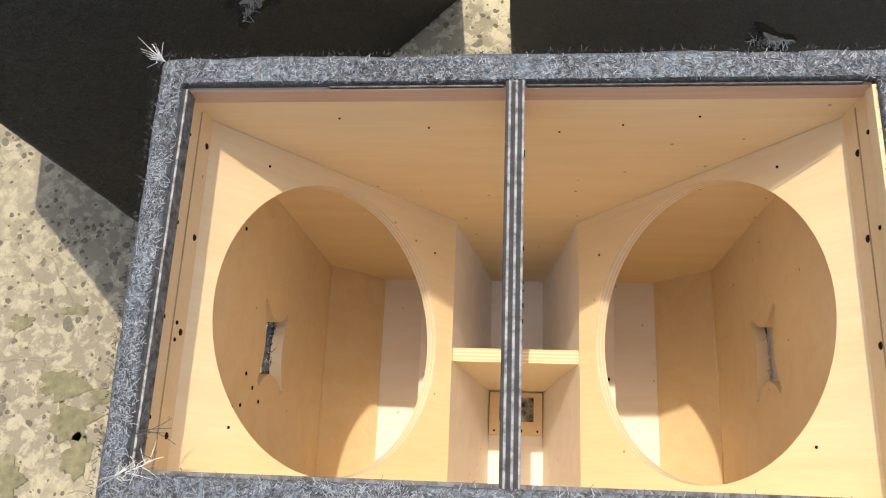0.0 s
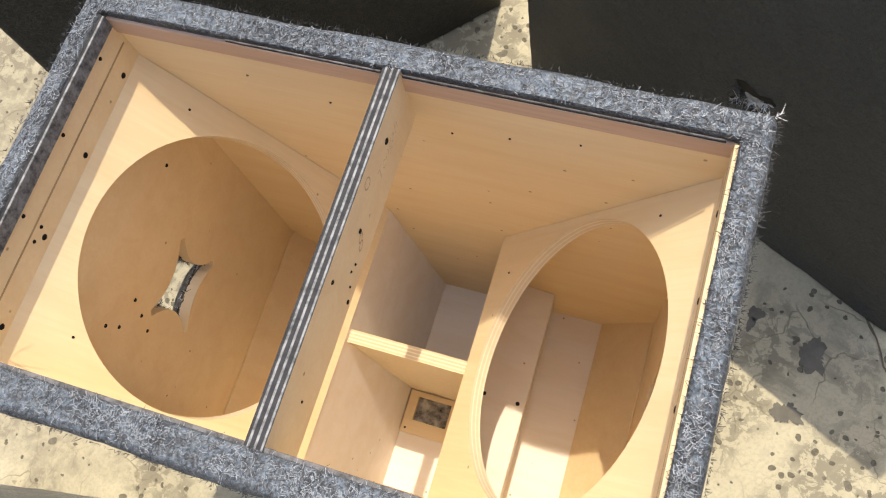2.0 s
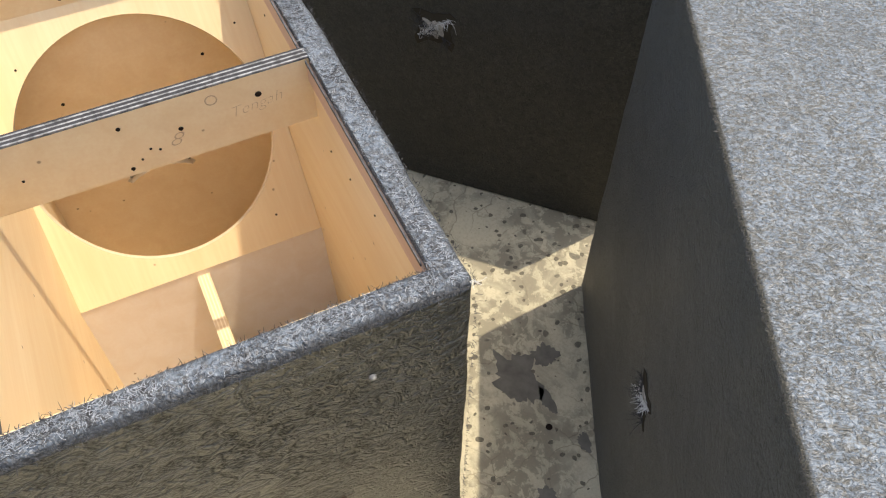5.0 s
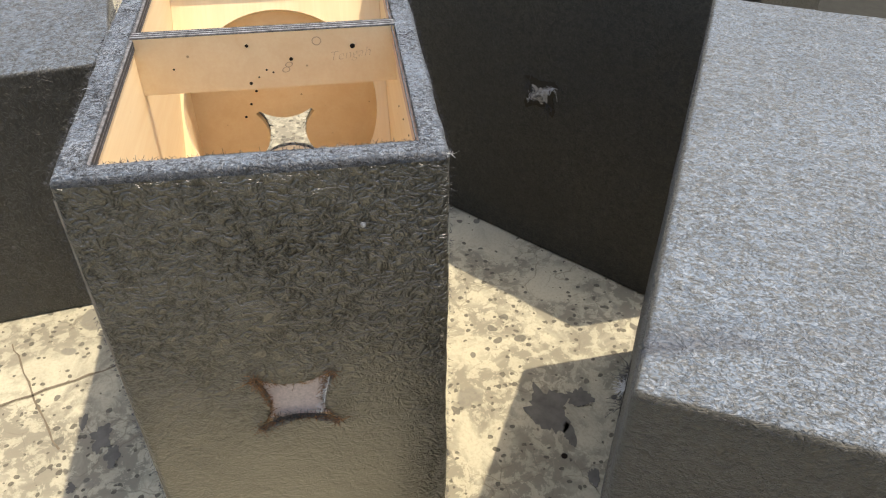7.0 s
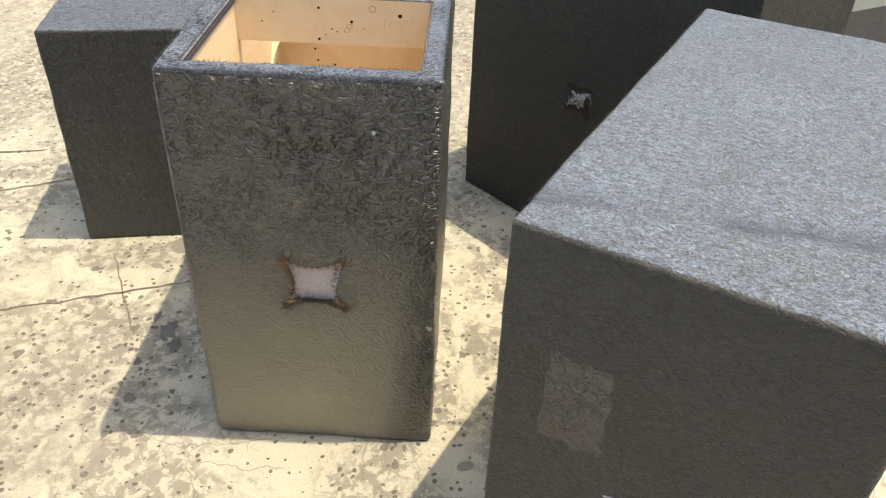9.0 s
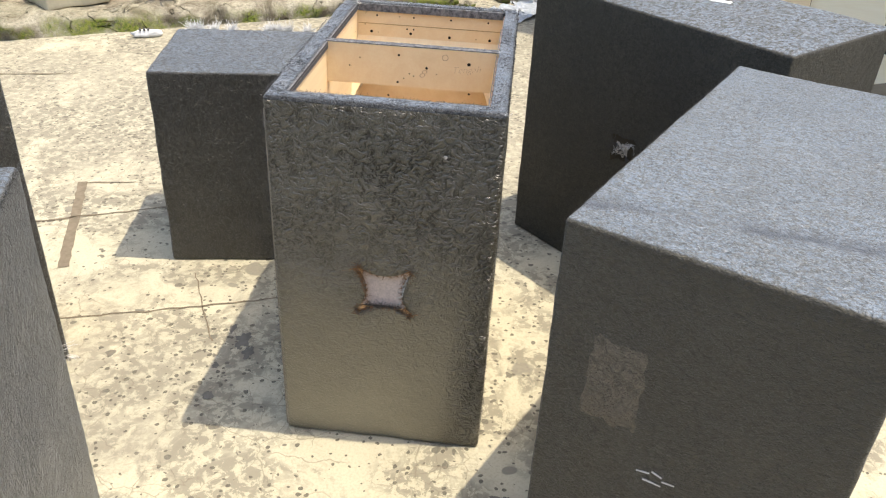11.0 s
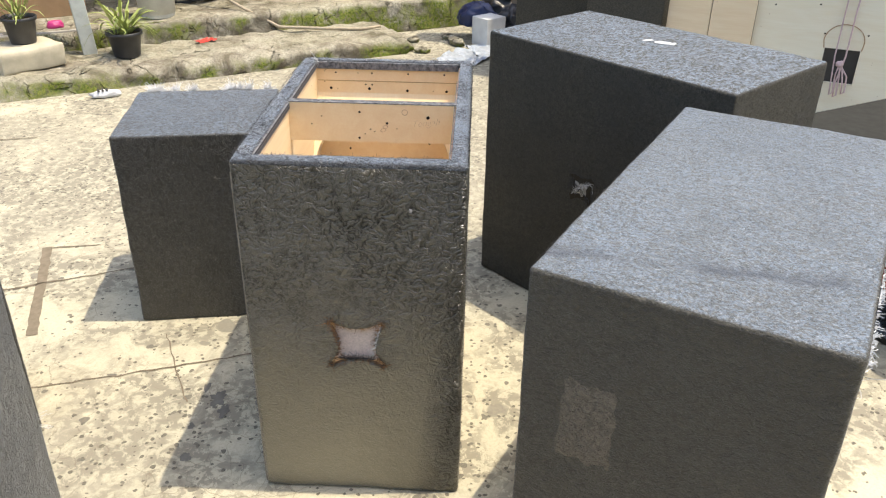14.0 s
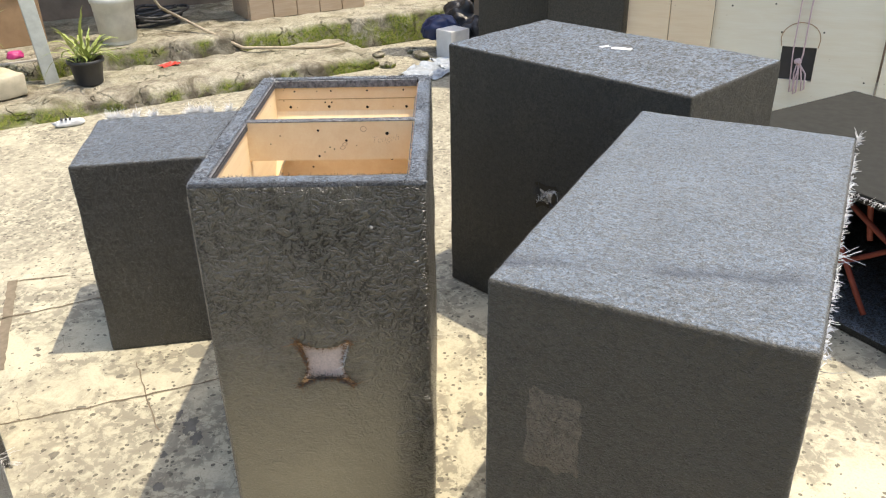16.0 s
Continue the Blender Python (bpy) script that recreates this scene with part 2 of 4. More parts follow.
def mossy_stone():
    m, t, b = nodes_of("mossy_stone", 0.9, 0.2)
    v = coords(t)
    a = noise_tex(t, v, 7, 6, 0.65, 0.5)
    g = noise_tex(t, v, 3.2, 5, 0.6)
    f = noise_tex(t, v, 60, 4, 0.65)
    col = mix(t, ramp(t, a, [(0.38, grey(0)), (0.62, grey(1))]), (0.46, 0.425, 0.33), (0.17, 0.145, 0.105))
    pale = ramp(t, noise_tex(t, v, 2.2, 4, 0.6), [(0.42, grey(0)), (0.62, grey(0.7))])
    col = mix(t, pale, col, (0.5, 0.47, 0.37))
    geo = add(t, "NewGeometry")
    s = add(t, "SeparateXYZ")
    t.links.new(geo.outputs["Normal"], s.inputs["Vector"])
    # upright faces blend to a darker brown, in blotches
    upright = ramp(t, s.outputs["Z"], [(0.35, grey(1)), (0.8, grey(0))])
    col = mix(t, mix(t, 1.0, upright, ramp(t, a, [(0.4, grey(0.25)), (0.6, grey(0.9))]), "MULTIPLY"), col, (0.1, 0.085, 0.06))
    side = ramp(t, s.outputs["Z"], [(0.3, grey(1)), (0.85, grey(0.1))])
    patch = mix(t, 1.0, ramp(t, g, [(0.42, grey(0)), (0.52, grey(1))]), ramp(t, noise_tex(t, v, 34, 4, 0.7), [(0.38, grey(0.25)), (0.52, grey(1))]), "MULTIPLY")
    col = mix(t, mix(t, 1.0, patch, side, "MULTIPLY"), col, mix(t, ramp(t, f, [(0.4, grey(0)), (0.6, grey(1))]), (0.1, 0.14, 0.02), (0.27, 0.31, 0.05)))
    gap = ridges(t, warped(t, v, 12.0, 0.06), 4.0, 0.6, 0.008, 4.0)
    col = mix(t, ramp(t, gap, [(0.0, grey(0.3)), (0.9, grey(0))]), col, (0.1, 0.085, 0.06))
    col = mix(t, ramp(t, f, [(0.4, grey(0)), (0.68, grey(0.5))]), col, (0.1, 0.09, 0.065))
    t.links.new(col, b.inputs["Base Color"])
    bump(t, b, f, 0.8, 0.012, bump(t, b, mix(t, 0.5, a, gap), 1.0, 0.05))
    return m


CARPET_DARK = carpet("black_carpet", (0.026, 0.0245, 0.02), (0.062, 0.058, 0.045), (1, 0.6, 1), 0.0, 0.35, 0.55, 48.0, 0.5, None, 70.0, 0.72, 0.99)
CARPET_GREY = carpet("grey_carpet_sky_top", (0.052, 0.049, 0.038), (0.106, 0.1, 0.08), (1, 0.55, 1.0), 0.15, 0.5, 0.5, 60.0, 0.5, (1.0, 0.3, 0.775), 140.0, 0.74, 0.82)
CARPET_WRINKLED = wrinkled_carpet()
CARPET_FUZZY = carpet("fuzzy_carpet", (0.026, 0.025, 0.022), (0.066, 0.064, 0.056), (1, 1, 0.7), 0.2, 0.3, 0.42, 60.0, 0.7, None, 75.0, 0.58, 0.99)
# same black carpet for the rim, with sunlight painted into a paler, bluer colour
CARPET_RIM = carpet("carpet_painted_sunlit", (0.022, 0.025, 0.03), (0.1, 0.113, 0.132), (1, 1, 1), 0.2, 0.6, 0.5, 60.0, 0.6, None, 95.0, 0.6, 0.98)
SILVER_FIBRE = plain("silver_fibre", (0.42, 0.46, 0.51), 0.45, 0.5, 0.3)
FIBRE = plain("carpet_fibre", (0.8, 0.8, 0.79), 0.6, 0.4, 0.3)
DARK_FIBRE = plain("dark_fibre", (0.07, 0.07, 0.075), 0.6, 0.4, 0.3)
PLY = plywood("birch_plywood", (0.85, 0.665, 0.41), (0.88, 0.715, 0.465))
PLY_X = plywood("birch_plywood_upright", (0.845, 0.65, 0.395), (0.875, 0.70, 0.45), (0, 0, radians(90)))
PLY_RED = plywood("reddish_plywood", (0.60, 0.40, 0.29), (0.68, 0.48, 0.36), (0, 0, 0), False)
PLY_PALE = plywood("pale_floor_plywood", (0.89, 0.82, 0.75), (0.91, 0.85, 0.79), (0, 0, 0.3))
EDGE_LIGHT = ply_edge("plywood_edge", "Y", 0.0052, (0.86, 0.74, 0.54), (0.70, 0.54, 0.34), 0.1)
EDGE_CUT = ply_edge("baffle_cut_edge", "Z", 0.006, (0.86, 0.75, 0.56), (0.76, 0.62, 0.43), 0.1)
EDGE_BLACK_Y = ply_edge("painted_plywood_edge_y", "Z", 0.0068, (0.2, 0.2, 0.21), (0.05, 0.05, 0.055))
EDGE_BLACK = ply_edge("painted_plywood_edge", "X", 0.0068, (0.36, 0.37, 0.38), (0.05, 0.05, 0.055))
HOLE = plain("dark_hole", (0.02, 0.015, 0.012), 0.9, 0.1, 0.3)
GROUND = concrete_yard()
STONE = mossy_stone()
STAIN = plain("bare_cement_stain", (0.2, 0.19, 0.165), 0.9, 0.2, 0.35, 30.0)


# ---- building helpers ----
def mesh_of(name, verts, faces, material, smooth=False):
    me = bpy.data.meshes.new(name)
    me.from_pydata([tuple(v) for v in verts], [], faces)
    me.materials.append(material)
    if smooth:
        me.polygons.foreach_set("use_smooth", [True] * len(me.polygons))
    me.update()
    return me


def part(name, bm, material, parent, label="", m=None, smooth=False):
    """Links a bmesh or a mesh as one object under a thing or a part."""
    if isinstance(bm, bmesh.types.BMesh):
        me = bpy.data.meshes.new(name)
        bm.to_mesh(me)
        bm.free()
        if material:
            me.materials.append(material)
        if smooth:
            me.polygons.foreach_set("use_smooth", [True] * len(me.polygons))
    else:
        me = bm
    ob = new(name, me)
    if parent is not None:
        ob.parent = parent
    if m is not None:
        ob.matrix_basis = m
    return tagged(ob, label)


def thing(name, label, category, m, group="", kind=""):
    ob = new(name)
    ob.matrix_basis = m
    ob.empty_display_size = 0.1
    return tagged(ob, label, category, group, kind)


def box_bm(x0, x1, y0, y1, z0, z1, bevel=0.0):
    bm = bmesh.new()
    bmesh.ops.create_cube(bm, size=1)
    bmesh.ops.transform(bm, matrix=Matrix.Translation(((x0 + x1) / 2, (y0 + y1) / 2, (z0 + z1) / 2)) @ Matrix.Diagonal((x1 - x0, y1 - y0, z1 - z0, 1)), verts=bm.verts)
    if bevel:
        bmesh.ops.bevel(bm, geom=list(bm.edges), offset=bevel, segments=2, affect="EDGES", profile=0.6)
    return bm


def prism_bm(profile, y0, y1, bevel=0.0):
    """A profile in x and z, drawn out from y0 to y1."""
    bm = bmesh.new()
    a = [bm.verts.new((x, y0, z)) for x, z in profile]
    c = [bm.verts.new((x, y1, z)) for x, z in profile]
    bm.faces.new(a)
    bm.faces.new(c[::-1])
    n = len(a)
    for i in range(n):
        bm.faces.new((a[i], c[i], c[(i + 1) % n], a[(i + 1) % n])[::-1])
    bmesh.ops.recalc_face_normals(bm, faces=bm.faces)
    if bevel:
        bmesh.ops.bevel(bm, geom=list(bm.edges), offset=bevel, segments=2, affect="EDGES")
    return bm


def soft_box(sx, sy, sz, r=0.012, cells=46, rough=0.0012, seed=0.0):
    """A box with rounded edges and a slightly uneven hide, standing on z = 0."""
    half = Vector((sx / 2, sy / 2, sz / 2))
    verts, faces, index = [], [], {}

    def axis(h):
        inner = [-h + r * k for k in (0, 0.35, 0.7, 1.0)]
        n = max(4, int(cells * 2 * h / 0.8))
        mid = [-h + r + (2 * h - 2 * r) * i / n for i in range(1, n)]
        return inner + mid + [-q for q in inner[::-1]]

    grids = [axis(h) for h in half]

    def vert(p):
        key = tuple(round(c, 6) for c in p)
        if key not in index:
            core = Vector([max(-h + r, min(h - r, c)) for c, h in zip(p, half)])
            d = Vector(p) - core
            nrm = d.normalized()
            q = core + nrm * r
            w = q * 1.0 + Vector((seed, seed * 2, seed))
            q += nrm * rough * (noise.noise(w * 9) * 1.6 + noise.noise(w * 45) * 0.9)
            index[key] = len(verts)
            verts.append((q.x, q.y, q.z + sz / 2))
        return index[key]

    for ax in range(3):
        u, w = (ax + 1) % 3, (ax + 2) % 3
        for sign in (-1, 1):
            for i in range(len(grids[u]) - 1):
                for j in range(len(grids[w]) - 1):
                    quad = []
                    for a, c in ((i, j), (i + 1, j), (i + 1, j + 1), (i, j + 1)):
                        p = [0, 0, 0]
                        p[ax], p[u], p[w] = sign * half[ax], grids[u][a], grids[w][c]
                        quad.append(vert(p))
                    faces.append(quad if sign > 0 else quad[::-1])
    return verts, faces


def cut(me, cutters, material):
    """The mesh less the cutters' bodies."""
    ob = new("cut", me)
    spare = []
    for c in cutters:
        cm = bpy.data.meshes.new("cutter")
        c.to_mesh(cm)
        c.free()
        co = new("cutter", cm)
        md = ob.modifiers.new("cut", "BOOLEAN")
        md.object, md.operation, md.solver = co, "DIFFERENCE", "EXACT"
        spare.append(co)
    deps = bpy.context.evaluated_depsgraph_get()
    out = bpy.data.meshes.new_from_object(ob.evaluated_get(deps))
    for o in (ob, *spare):
        bpy.data.objects.remove(o)
    out.materials.clear()
    out.materials.append(material)
    return out


def bm_mesh(bm, name, material):
    me = bpy.data.meshes.new(name)
    bm.to_mesh(me)
    bm.free()
    me.materials.append(material)
    return me


def star_profile(cy, cz, ty=0.062, tz=0.060, by=0.039, bz=0.041, steps=8, blunt=0.007):
    """Outline of a handle cut-out: four blunt tips with bowed sides between them."""
    out = []
    for k, (ax, az, bx, bz2, inner) in enumerate(((-1, -1, 1, -1, bz), (1, -1, 1, 1, by), (1, 1, -1, 1, bz), (-1, 1, -1, -1, by))):
        a, c = Vector((ax * ty, az * tz)), Vector((bx * ty, bz2 * tz))
        d = (c - a).normalized()
        a, c = a + d * blunt, c - d * blunt
        mid = (a + c) / 2
        pull = mid.normalized() * inner
        for i in range(steps + 1):
            s = i / steps
            q = a * (1 - s) ** 2 + (pull * 2 - mid) * 2 * s * (1 - s) + c * s * s
            out.append((cy + q.x, cz + q.y))
    return out


def star_cutter(x0, x1, cy, cz):
    bm = bmesh.new()
    pr = star_profile(cy, cz)
    a = [bm.verts.new((x0, y, z)) for y, z in pr]
    c = [bm.verts.new((x1, y, z)) for y, z in pr]
    bm.faces.new(a)
    bm.faces.new(c)
    for i in range(len(a)):
        bm.faces.new((a[i], a[(i + 1) % len(a)], c[(i + 1) % len(a)], c[i]))
    bmesh.ops.recalc_face_normals(bm, faces=bm.faces)
    return bm


def strands(paths, radius):
    """Thin three-sided hairs along point lists."""
    verts, faces = [], []
    for path in paths:
        base = len(verts)
        for i, p in enumerate(path):
            d = (Vector(path[min(i + 1, len(path) - 1)]) - Vector(path[max(i - 1, 0)])).normalized()
            s = d.orthogonal().normalized()
            w = d.cross(s)
            r = radius * (1 - 0.6 * i / len(path))
            for k in range(3):
                a = k * 2.0944
                verts.append(Vector(p) + (s * math.cos(a) + w * math.sin(a)) * r)
        for i in range(len(path) - 1):
            for k in range(3):
                faces.append((base + 3 * i + k, base + 3 * i + (k + 1) % 3, base + 3 * i + 3 + (k + 1) % 3, base + 3 * i + 3 + k))
    return verts, faces


def fringe(name, a, b, count, way, length, parent, material, radius=0.0006, spread=0.6, seed=1, label="", clump=0):
    """Loose carpet fibres along the line from a to b, leaning towards way."""
    rnd = random.Random(seed)
    a, b, way = Vector(a), Vector(b), Vector(way).normalized()
    paths = []
    centres = [rnd.random() for _ in range(clump)]
    for _ in range(count):
        s = rnd.random() if not clump else min(1, max(0, rnd.choice(centres) + rnd.gauss(0, 0.035)))
        p = a.lerp(b, s)
        d = (way + Vector((rnd.gauss(0, spread), rnd.gauss(0, spread), rnd.gauss(0, spread)))).normalized()
        bend = Vector((rnd.gauss(0, 1), rnd.gauss(0, 1), rnd.gauss(0, 1))) * 0.5
        ln = length * rnd.uniform(0.4, 1.4)
        pts = []
        for k in range(6):
            u = k / 5
            pts.append(p + d * ln * u + bend * ln * u * u * 0.7)
        paths.append(pts)
    v, f = strands(paths, radius)
    return tagged(part(name, mesh_of(name, v, f, material), None, parent, label), kind="stuff")


def blob(sx, sy, sz, amount, freq, seed, sub=3, flat=True):
    """A lump with an uneven hide; its foot is flat on z = 0."""
    bm = bmesh.new()
    bmesh.ops.create_icosphere(bm, subdivisions=sub, radius=1)
    for v in bm.verts:
        n = noise.noise(v.co * freq + Vector((seed, seed * 1.7, 3))) + 0.5 * noise.noise(v.co * freq * 2.3 + Vector((seed, 5, seed)))
        v.co *= 1 + amount * n
        v.co = Vector((v.co.x * sx, v.co.y * sy, v.co.z * sz))
        if flat:
            v.co.z = max(v.co.z + sz * 0.6, 0)
    return bm


def lathe(profile, seg=28):
    """A turned body from radius and height pairs."""
    verts, faces = [], []
    for r, z in profile:
        for k in range(seg):
            a = 2 * math.pi * k / seg
            verts.append((r * math.cos(a), r * math.sin(a), z))
    for i in range(len(profile) - 1):
        for k in range(seg):
            k2 = (k + 1) % seg
            faces.append((i * seg + k, i * seg + k2, (i + 1) * seg + k2, (i + 1) * seg + k))
    faces.append(tuple(range(seg))[::-1])
    return verts, faces


# ---- the yard ----
def yard():
    xs = [-60, -30, -15, -8] + [-5 + 0.1 * i for i in range(90)] + [4.5, 7, 12, 25, 60]
    ys = [-60, -30, -15, -8] + [-4 + 0.1 * i for i in range(85)] + [5, 8, 15, 30, 60]
    verts, faces = [], []
    for x in xs:
        for y in ys:
            d = min(1, max(0, (math.hypot(x, y) - 1.2) / 2))
            verts.append((x, y, -0.003 * d * (1 + noise.noise(Vector((x, y, 0)) * 1.3))))
    n = len(ys)
    for i in range(len(xs) - 1):
        for j in range(n - 1):
            faces.append((i * n + j, (i + 1) * n + j, (i + 1) * n + j + 1, i * n + j + 1))
    ob = new("ground", mesh_of("ground", verts, faces, GROUND, True))
    tagged(ob, "sunlit worn cream concrete yard with pits and cracks", "ground", kind="structure")
    return ob


ground = yard()


def ground_strip(name, pts, width, material, seed, label, wild=0.3):
    """A narrow uneven seam or crack lying on the slab."""
    rnd = random.Random(seed)
    verts, faces = [], []
    pts = [Vector((*p, 0)) for p in pts]
    line = []
    for a, b in zip(pts, pts[1:]):
        n = max(2, int((b - a).length / 0.03))
        line += [a.lerp(b, i / n) for i in range(n)]
    line.append(pts[-1])
    for i, p in enumerate(line):
        d = (line[min(i + 1, len(line) - 1)] - line[max(i - 1, 0)]).normalized()
        s = Vector((-d.y, d.x, 0))
        q = p + s * rnd.gauss(0, width * wild)
        w = width * rnd.uniform(1.1 - 2.5 * wild, 1.1) / 2
        verts += [q - s * w + Vector((0, 0, 0.0022)), q + s * w + Vector((0, 0, 0.0022))]
    for i in range(len(line) - 1):
        faces.append((2 * i, 2 * i + 2, 2 * i + 3, 2 * i + 1)[::-1])
    return tagged(part(name, mesh_of(name, verts, faces, material), None, ground), label)


def ground_patch(cx, cy, rx, ry, seed, material=None):
    """A flake of the cream film gone, with a ragged rim."""
    n = 44
    verts = [(cx, cy, 0.002)]
    for i in range(n):
        a = 2 * math.pi * i / n
        d = Vector((math.cos(a), math.sin(a), seed))
        r = 1 + 0.55 * noise.noise(d * 1.6) + 0.35 * noise.noise(d * 4.5) + 0.2 * noise.noise(d * 11)
        verts.append((cx + rx * r * d.x, cy + ry * r * d.y, 0.002))
    faces = [(0, 1 + i, 1 + (i + 1) % n) for i in range(n)]
    return part("stain", mesh_of("stain", verts, faces, material or STAIN), None, ground, "dark patch of bare cement")


# ---- the open cabinet ----
FILLING = plain("fibre_filling", (0.55, 0.52, 0.48), 0.9, 0.2, 0.97, 55.0, 1.0)
X, Y0, Y1, TOP = 0.38, -0.042, 0.427, 0.856
IX, IY0, IY1 = 0.350, -0.004, 0.394
STAR, STAR_L = (0.195, 0.428), (0.183, 0.452)


PLANK_HOLES = []


def open_cabinet():
    cab = thing("speaker_cabinet", "open bare plywood double speaker cabinet wrapped in wrinkled black carpet", "speaker cabinet", Matrix(), "carpeted speaker cabinets")
    v, f = soft_box(2 * X, Y1 - Y0, TOP, 0.011, 70, 0.0016, 3.1)
    v = [(x, y + (Y0 + Y1) / 2, z) for x, y, z in v]
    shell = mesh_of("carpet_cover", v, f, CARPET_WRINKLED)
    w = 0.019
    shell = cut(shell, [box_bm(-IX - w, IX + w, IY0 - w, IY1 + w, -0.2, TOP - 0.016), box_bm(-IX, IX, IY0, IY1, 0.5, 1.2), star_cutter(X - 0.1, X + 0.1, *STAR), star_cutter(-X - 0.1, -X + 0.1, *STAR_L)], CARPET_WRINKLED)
    # rim faces take the copy coloured as if sunlit
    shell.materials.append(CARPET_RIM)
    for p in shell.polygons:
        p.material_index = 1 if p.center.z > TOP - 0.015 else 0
    shell.polygons.foreach_set("use_smooth", [True] * len(shell.polygons))
    part("carpet_cover", shell, None, cab, "fuzzy black carpet wrap")
    zt = TOP - 0.017
    t = 0.018
    for s in (-1, 1):
        bm = box_bm(*sorted((s * IX, s * (IX + t))), IY0 - t, IY1 + t, 0.002, zt)
        me = cut(bm_mesh(bm, "side_panel", PLY_X), [star_cutter(*sorted((s * 0.3, s * 0.5)), *(STAR_L if s < 0 else STAR))], PLY_X)
        part("side_panel", me, None, cab)
    part("back_panel", box_bm(-IX, IX, IY1, IY1 + t, 0.002, zt), PLY, cab)
    part("front_panel", box_bm(-IX, IX, IY0 - t, IY0, 0.002, zt), PLY, cab)
    part("floor_panel", box_bm(-IX, IX, IY0, IY1, 0.03, 0.05), PLY_PALE, cab)
    # edge strips under the carpet's rim
    part("edge_strip", box_bm(-IX, IX, IY1 - 0.004, IY1 + 0.001, zt - 0.022, zt + 0.004, 0.001), PLY_RED, cab, "reddish plywood edge")
    part("edge_strip", box_bm(-IX - 0.001, -IX + 0.006, IY0 + 0.001, IY1 - 0.006, zt - 0.006, zt + 0.014, 0.001), EDGE_BLACK, cab, "black-painted plywood edge")
    part("edge_strip", box_bm(IX - 0.004, IX + 0.001, IY0 + 0.001, IY1 - 0.006, zt - 0.006, zt + 0.012, 0.001), PLY_X, cab)
    part("edge_strip", box_bm(-IX + 0.006, IX - 0.005, IY0 - 0.001, IY0 + 0.004, zt - 0.004, zt + 0.013, 0.001), EDGE_BLACK_Y, cab, "black-painted plywood edge")
    # two thin black strips paint the shaded gap below the carpet's rim
    part("edge_strip", box_bm(0.012, IX - 0.012, IY1 - 0.0055, IY1 - 0.0042, zt + 0.009, zt + 0.0138), EDGE_BLACK_Y, cab, "black strip standing in for the shaded carpet gap")
    part("edge_strip", box_bm(-IX * 0.55, -0.012, IY1 - 0.0055, IY1 - 0.0042, zt + 0.0095, zt + 0.0135), EDGE_BLACK_Y, cab, "black strip standing in for the shaded carpet gap")
    # baffles with the round driver openings
    zo, zi, xi = 0.766, 0.414, 0.093
    ang = math.atan2(zo - zi, IX - xi)
    run = math.hypot(zo - zi, IX - xi)
    for s in (-1, 1):
        bm = box_bm(0, run, IY0 + 0.0005, IY1 - 0.0005, -t, 0)
        hy = 0.196 if s > 0 else 0.390 - 0.187
        hole = bmesh.new()
        bmesh.ops.create_cone(hole, cap_ends=True, segments=96, radius1=0.186, radius2=0.186, depth=0.2, matrix=Matrix.Translation((run * 0.505, hy, 0)))
        me = cut(bm_mesh(bm, "baffle", PLY), [hole], PLY)
        me.materials.append(EDGE_CUT)
        for p in me.polygons:
            if abs(p.normal.z) < 0.5 and (Vector((run * 0.505, hy, p.center.z)) - p.center).length < 0.192:
                p.material_index = 1
        m = pose(xi, 0, zi, 0, -math.degrees(ang), 0)
        if s < 0:
            m = pose(-xi, 0.390, zi, 0, 0, 180) @ pose(0, 0, 0, 0, -math.degrees(ang), 0)
        part("baffle", me, None, cab, "sloping plywood baffle with a round opening", m)
        # throat wall below the baffle, narrowing to the floor
        part("throat_panel", prism_bm([(s * (xi + 0.001), zi - 0.0005), (s * 0.050, 0.0505), (s * 0.066, 0.0505), (s * (xi + 0.016), zi - 0.0005)], IY0, IY1), PLY_PALE, cab)
        part("corner_board", prism_bm([(s * IX, 0.135), (s * 0.272, 0.0505), (s * 0.262, 0.0505), (s * 0.262, 0.0525), (s * (IX - 0.003), 0.15), (s * IX, 0.15)], IY0, IY1), PLY_X, cab)
        part("plank", prism_bm([(s * 0.0735, 0.195), (s * 0.171, 0.172), (s * 0.166, 0.0505), (s * 0.0685, 0.0505)], IY0 + 0.001, IY1 - 0.001), PLY_PALE, cab, "thick plank along the compartment floor")
        for hx in (0.1, 0.158):
            PLANK_HOLES.append((s * hx, 0.189, 0.195 - (hx - 0.0735) * 0.236))
    # upright brace between the throat walls
    part("brace", prism_bm([(-0.0925, 0.402), (0.0925, 0.402), (0.0535, 0.0515), (-0.0535, 0.0515)], 0.178, 0.198), EDGE_LIGHT, cab, "upright plywood brace with a layered edge")
    part("divider", box_bm(-0.0095, 0.0095, IY0, IY1, 0.758, TOP - 0.004), PLY, cab, "plywood divider strip across the opening")
    part("divider_edge", box_bm(-0.0095, 0.0095, IY0 - 0.003, IY1 + 0.002, TOP - 0.004, TOP - 0.0005, 0.0008), EDGE_BLACK, cab, "layered edge painted black")
    # port plate on the floor
    plate = cut(bm_mesh(box_bm(-0.049, 0.049, 0.097, 0.176, 0.0505, 0.062, 0.0008), "port_plate", PLY), [box_bm(-0.031, 0.033, 0.122, 0.167, 0.0, 0.2)], PLY)
    part("port_plate", plate, None, cab, "square plywood plate round a dark opening")
    part("port_lining", box_bm(-0.031, 0.033, 0.122, 0.167, 0.0502, 0.0515), FILLING, cab, "dark fibrous filling")
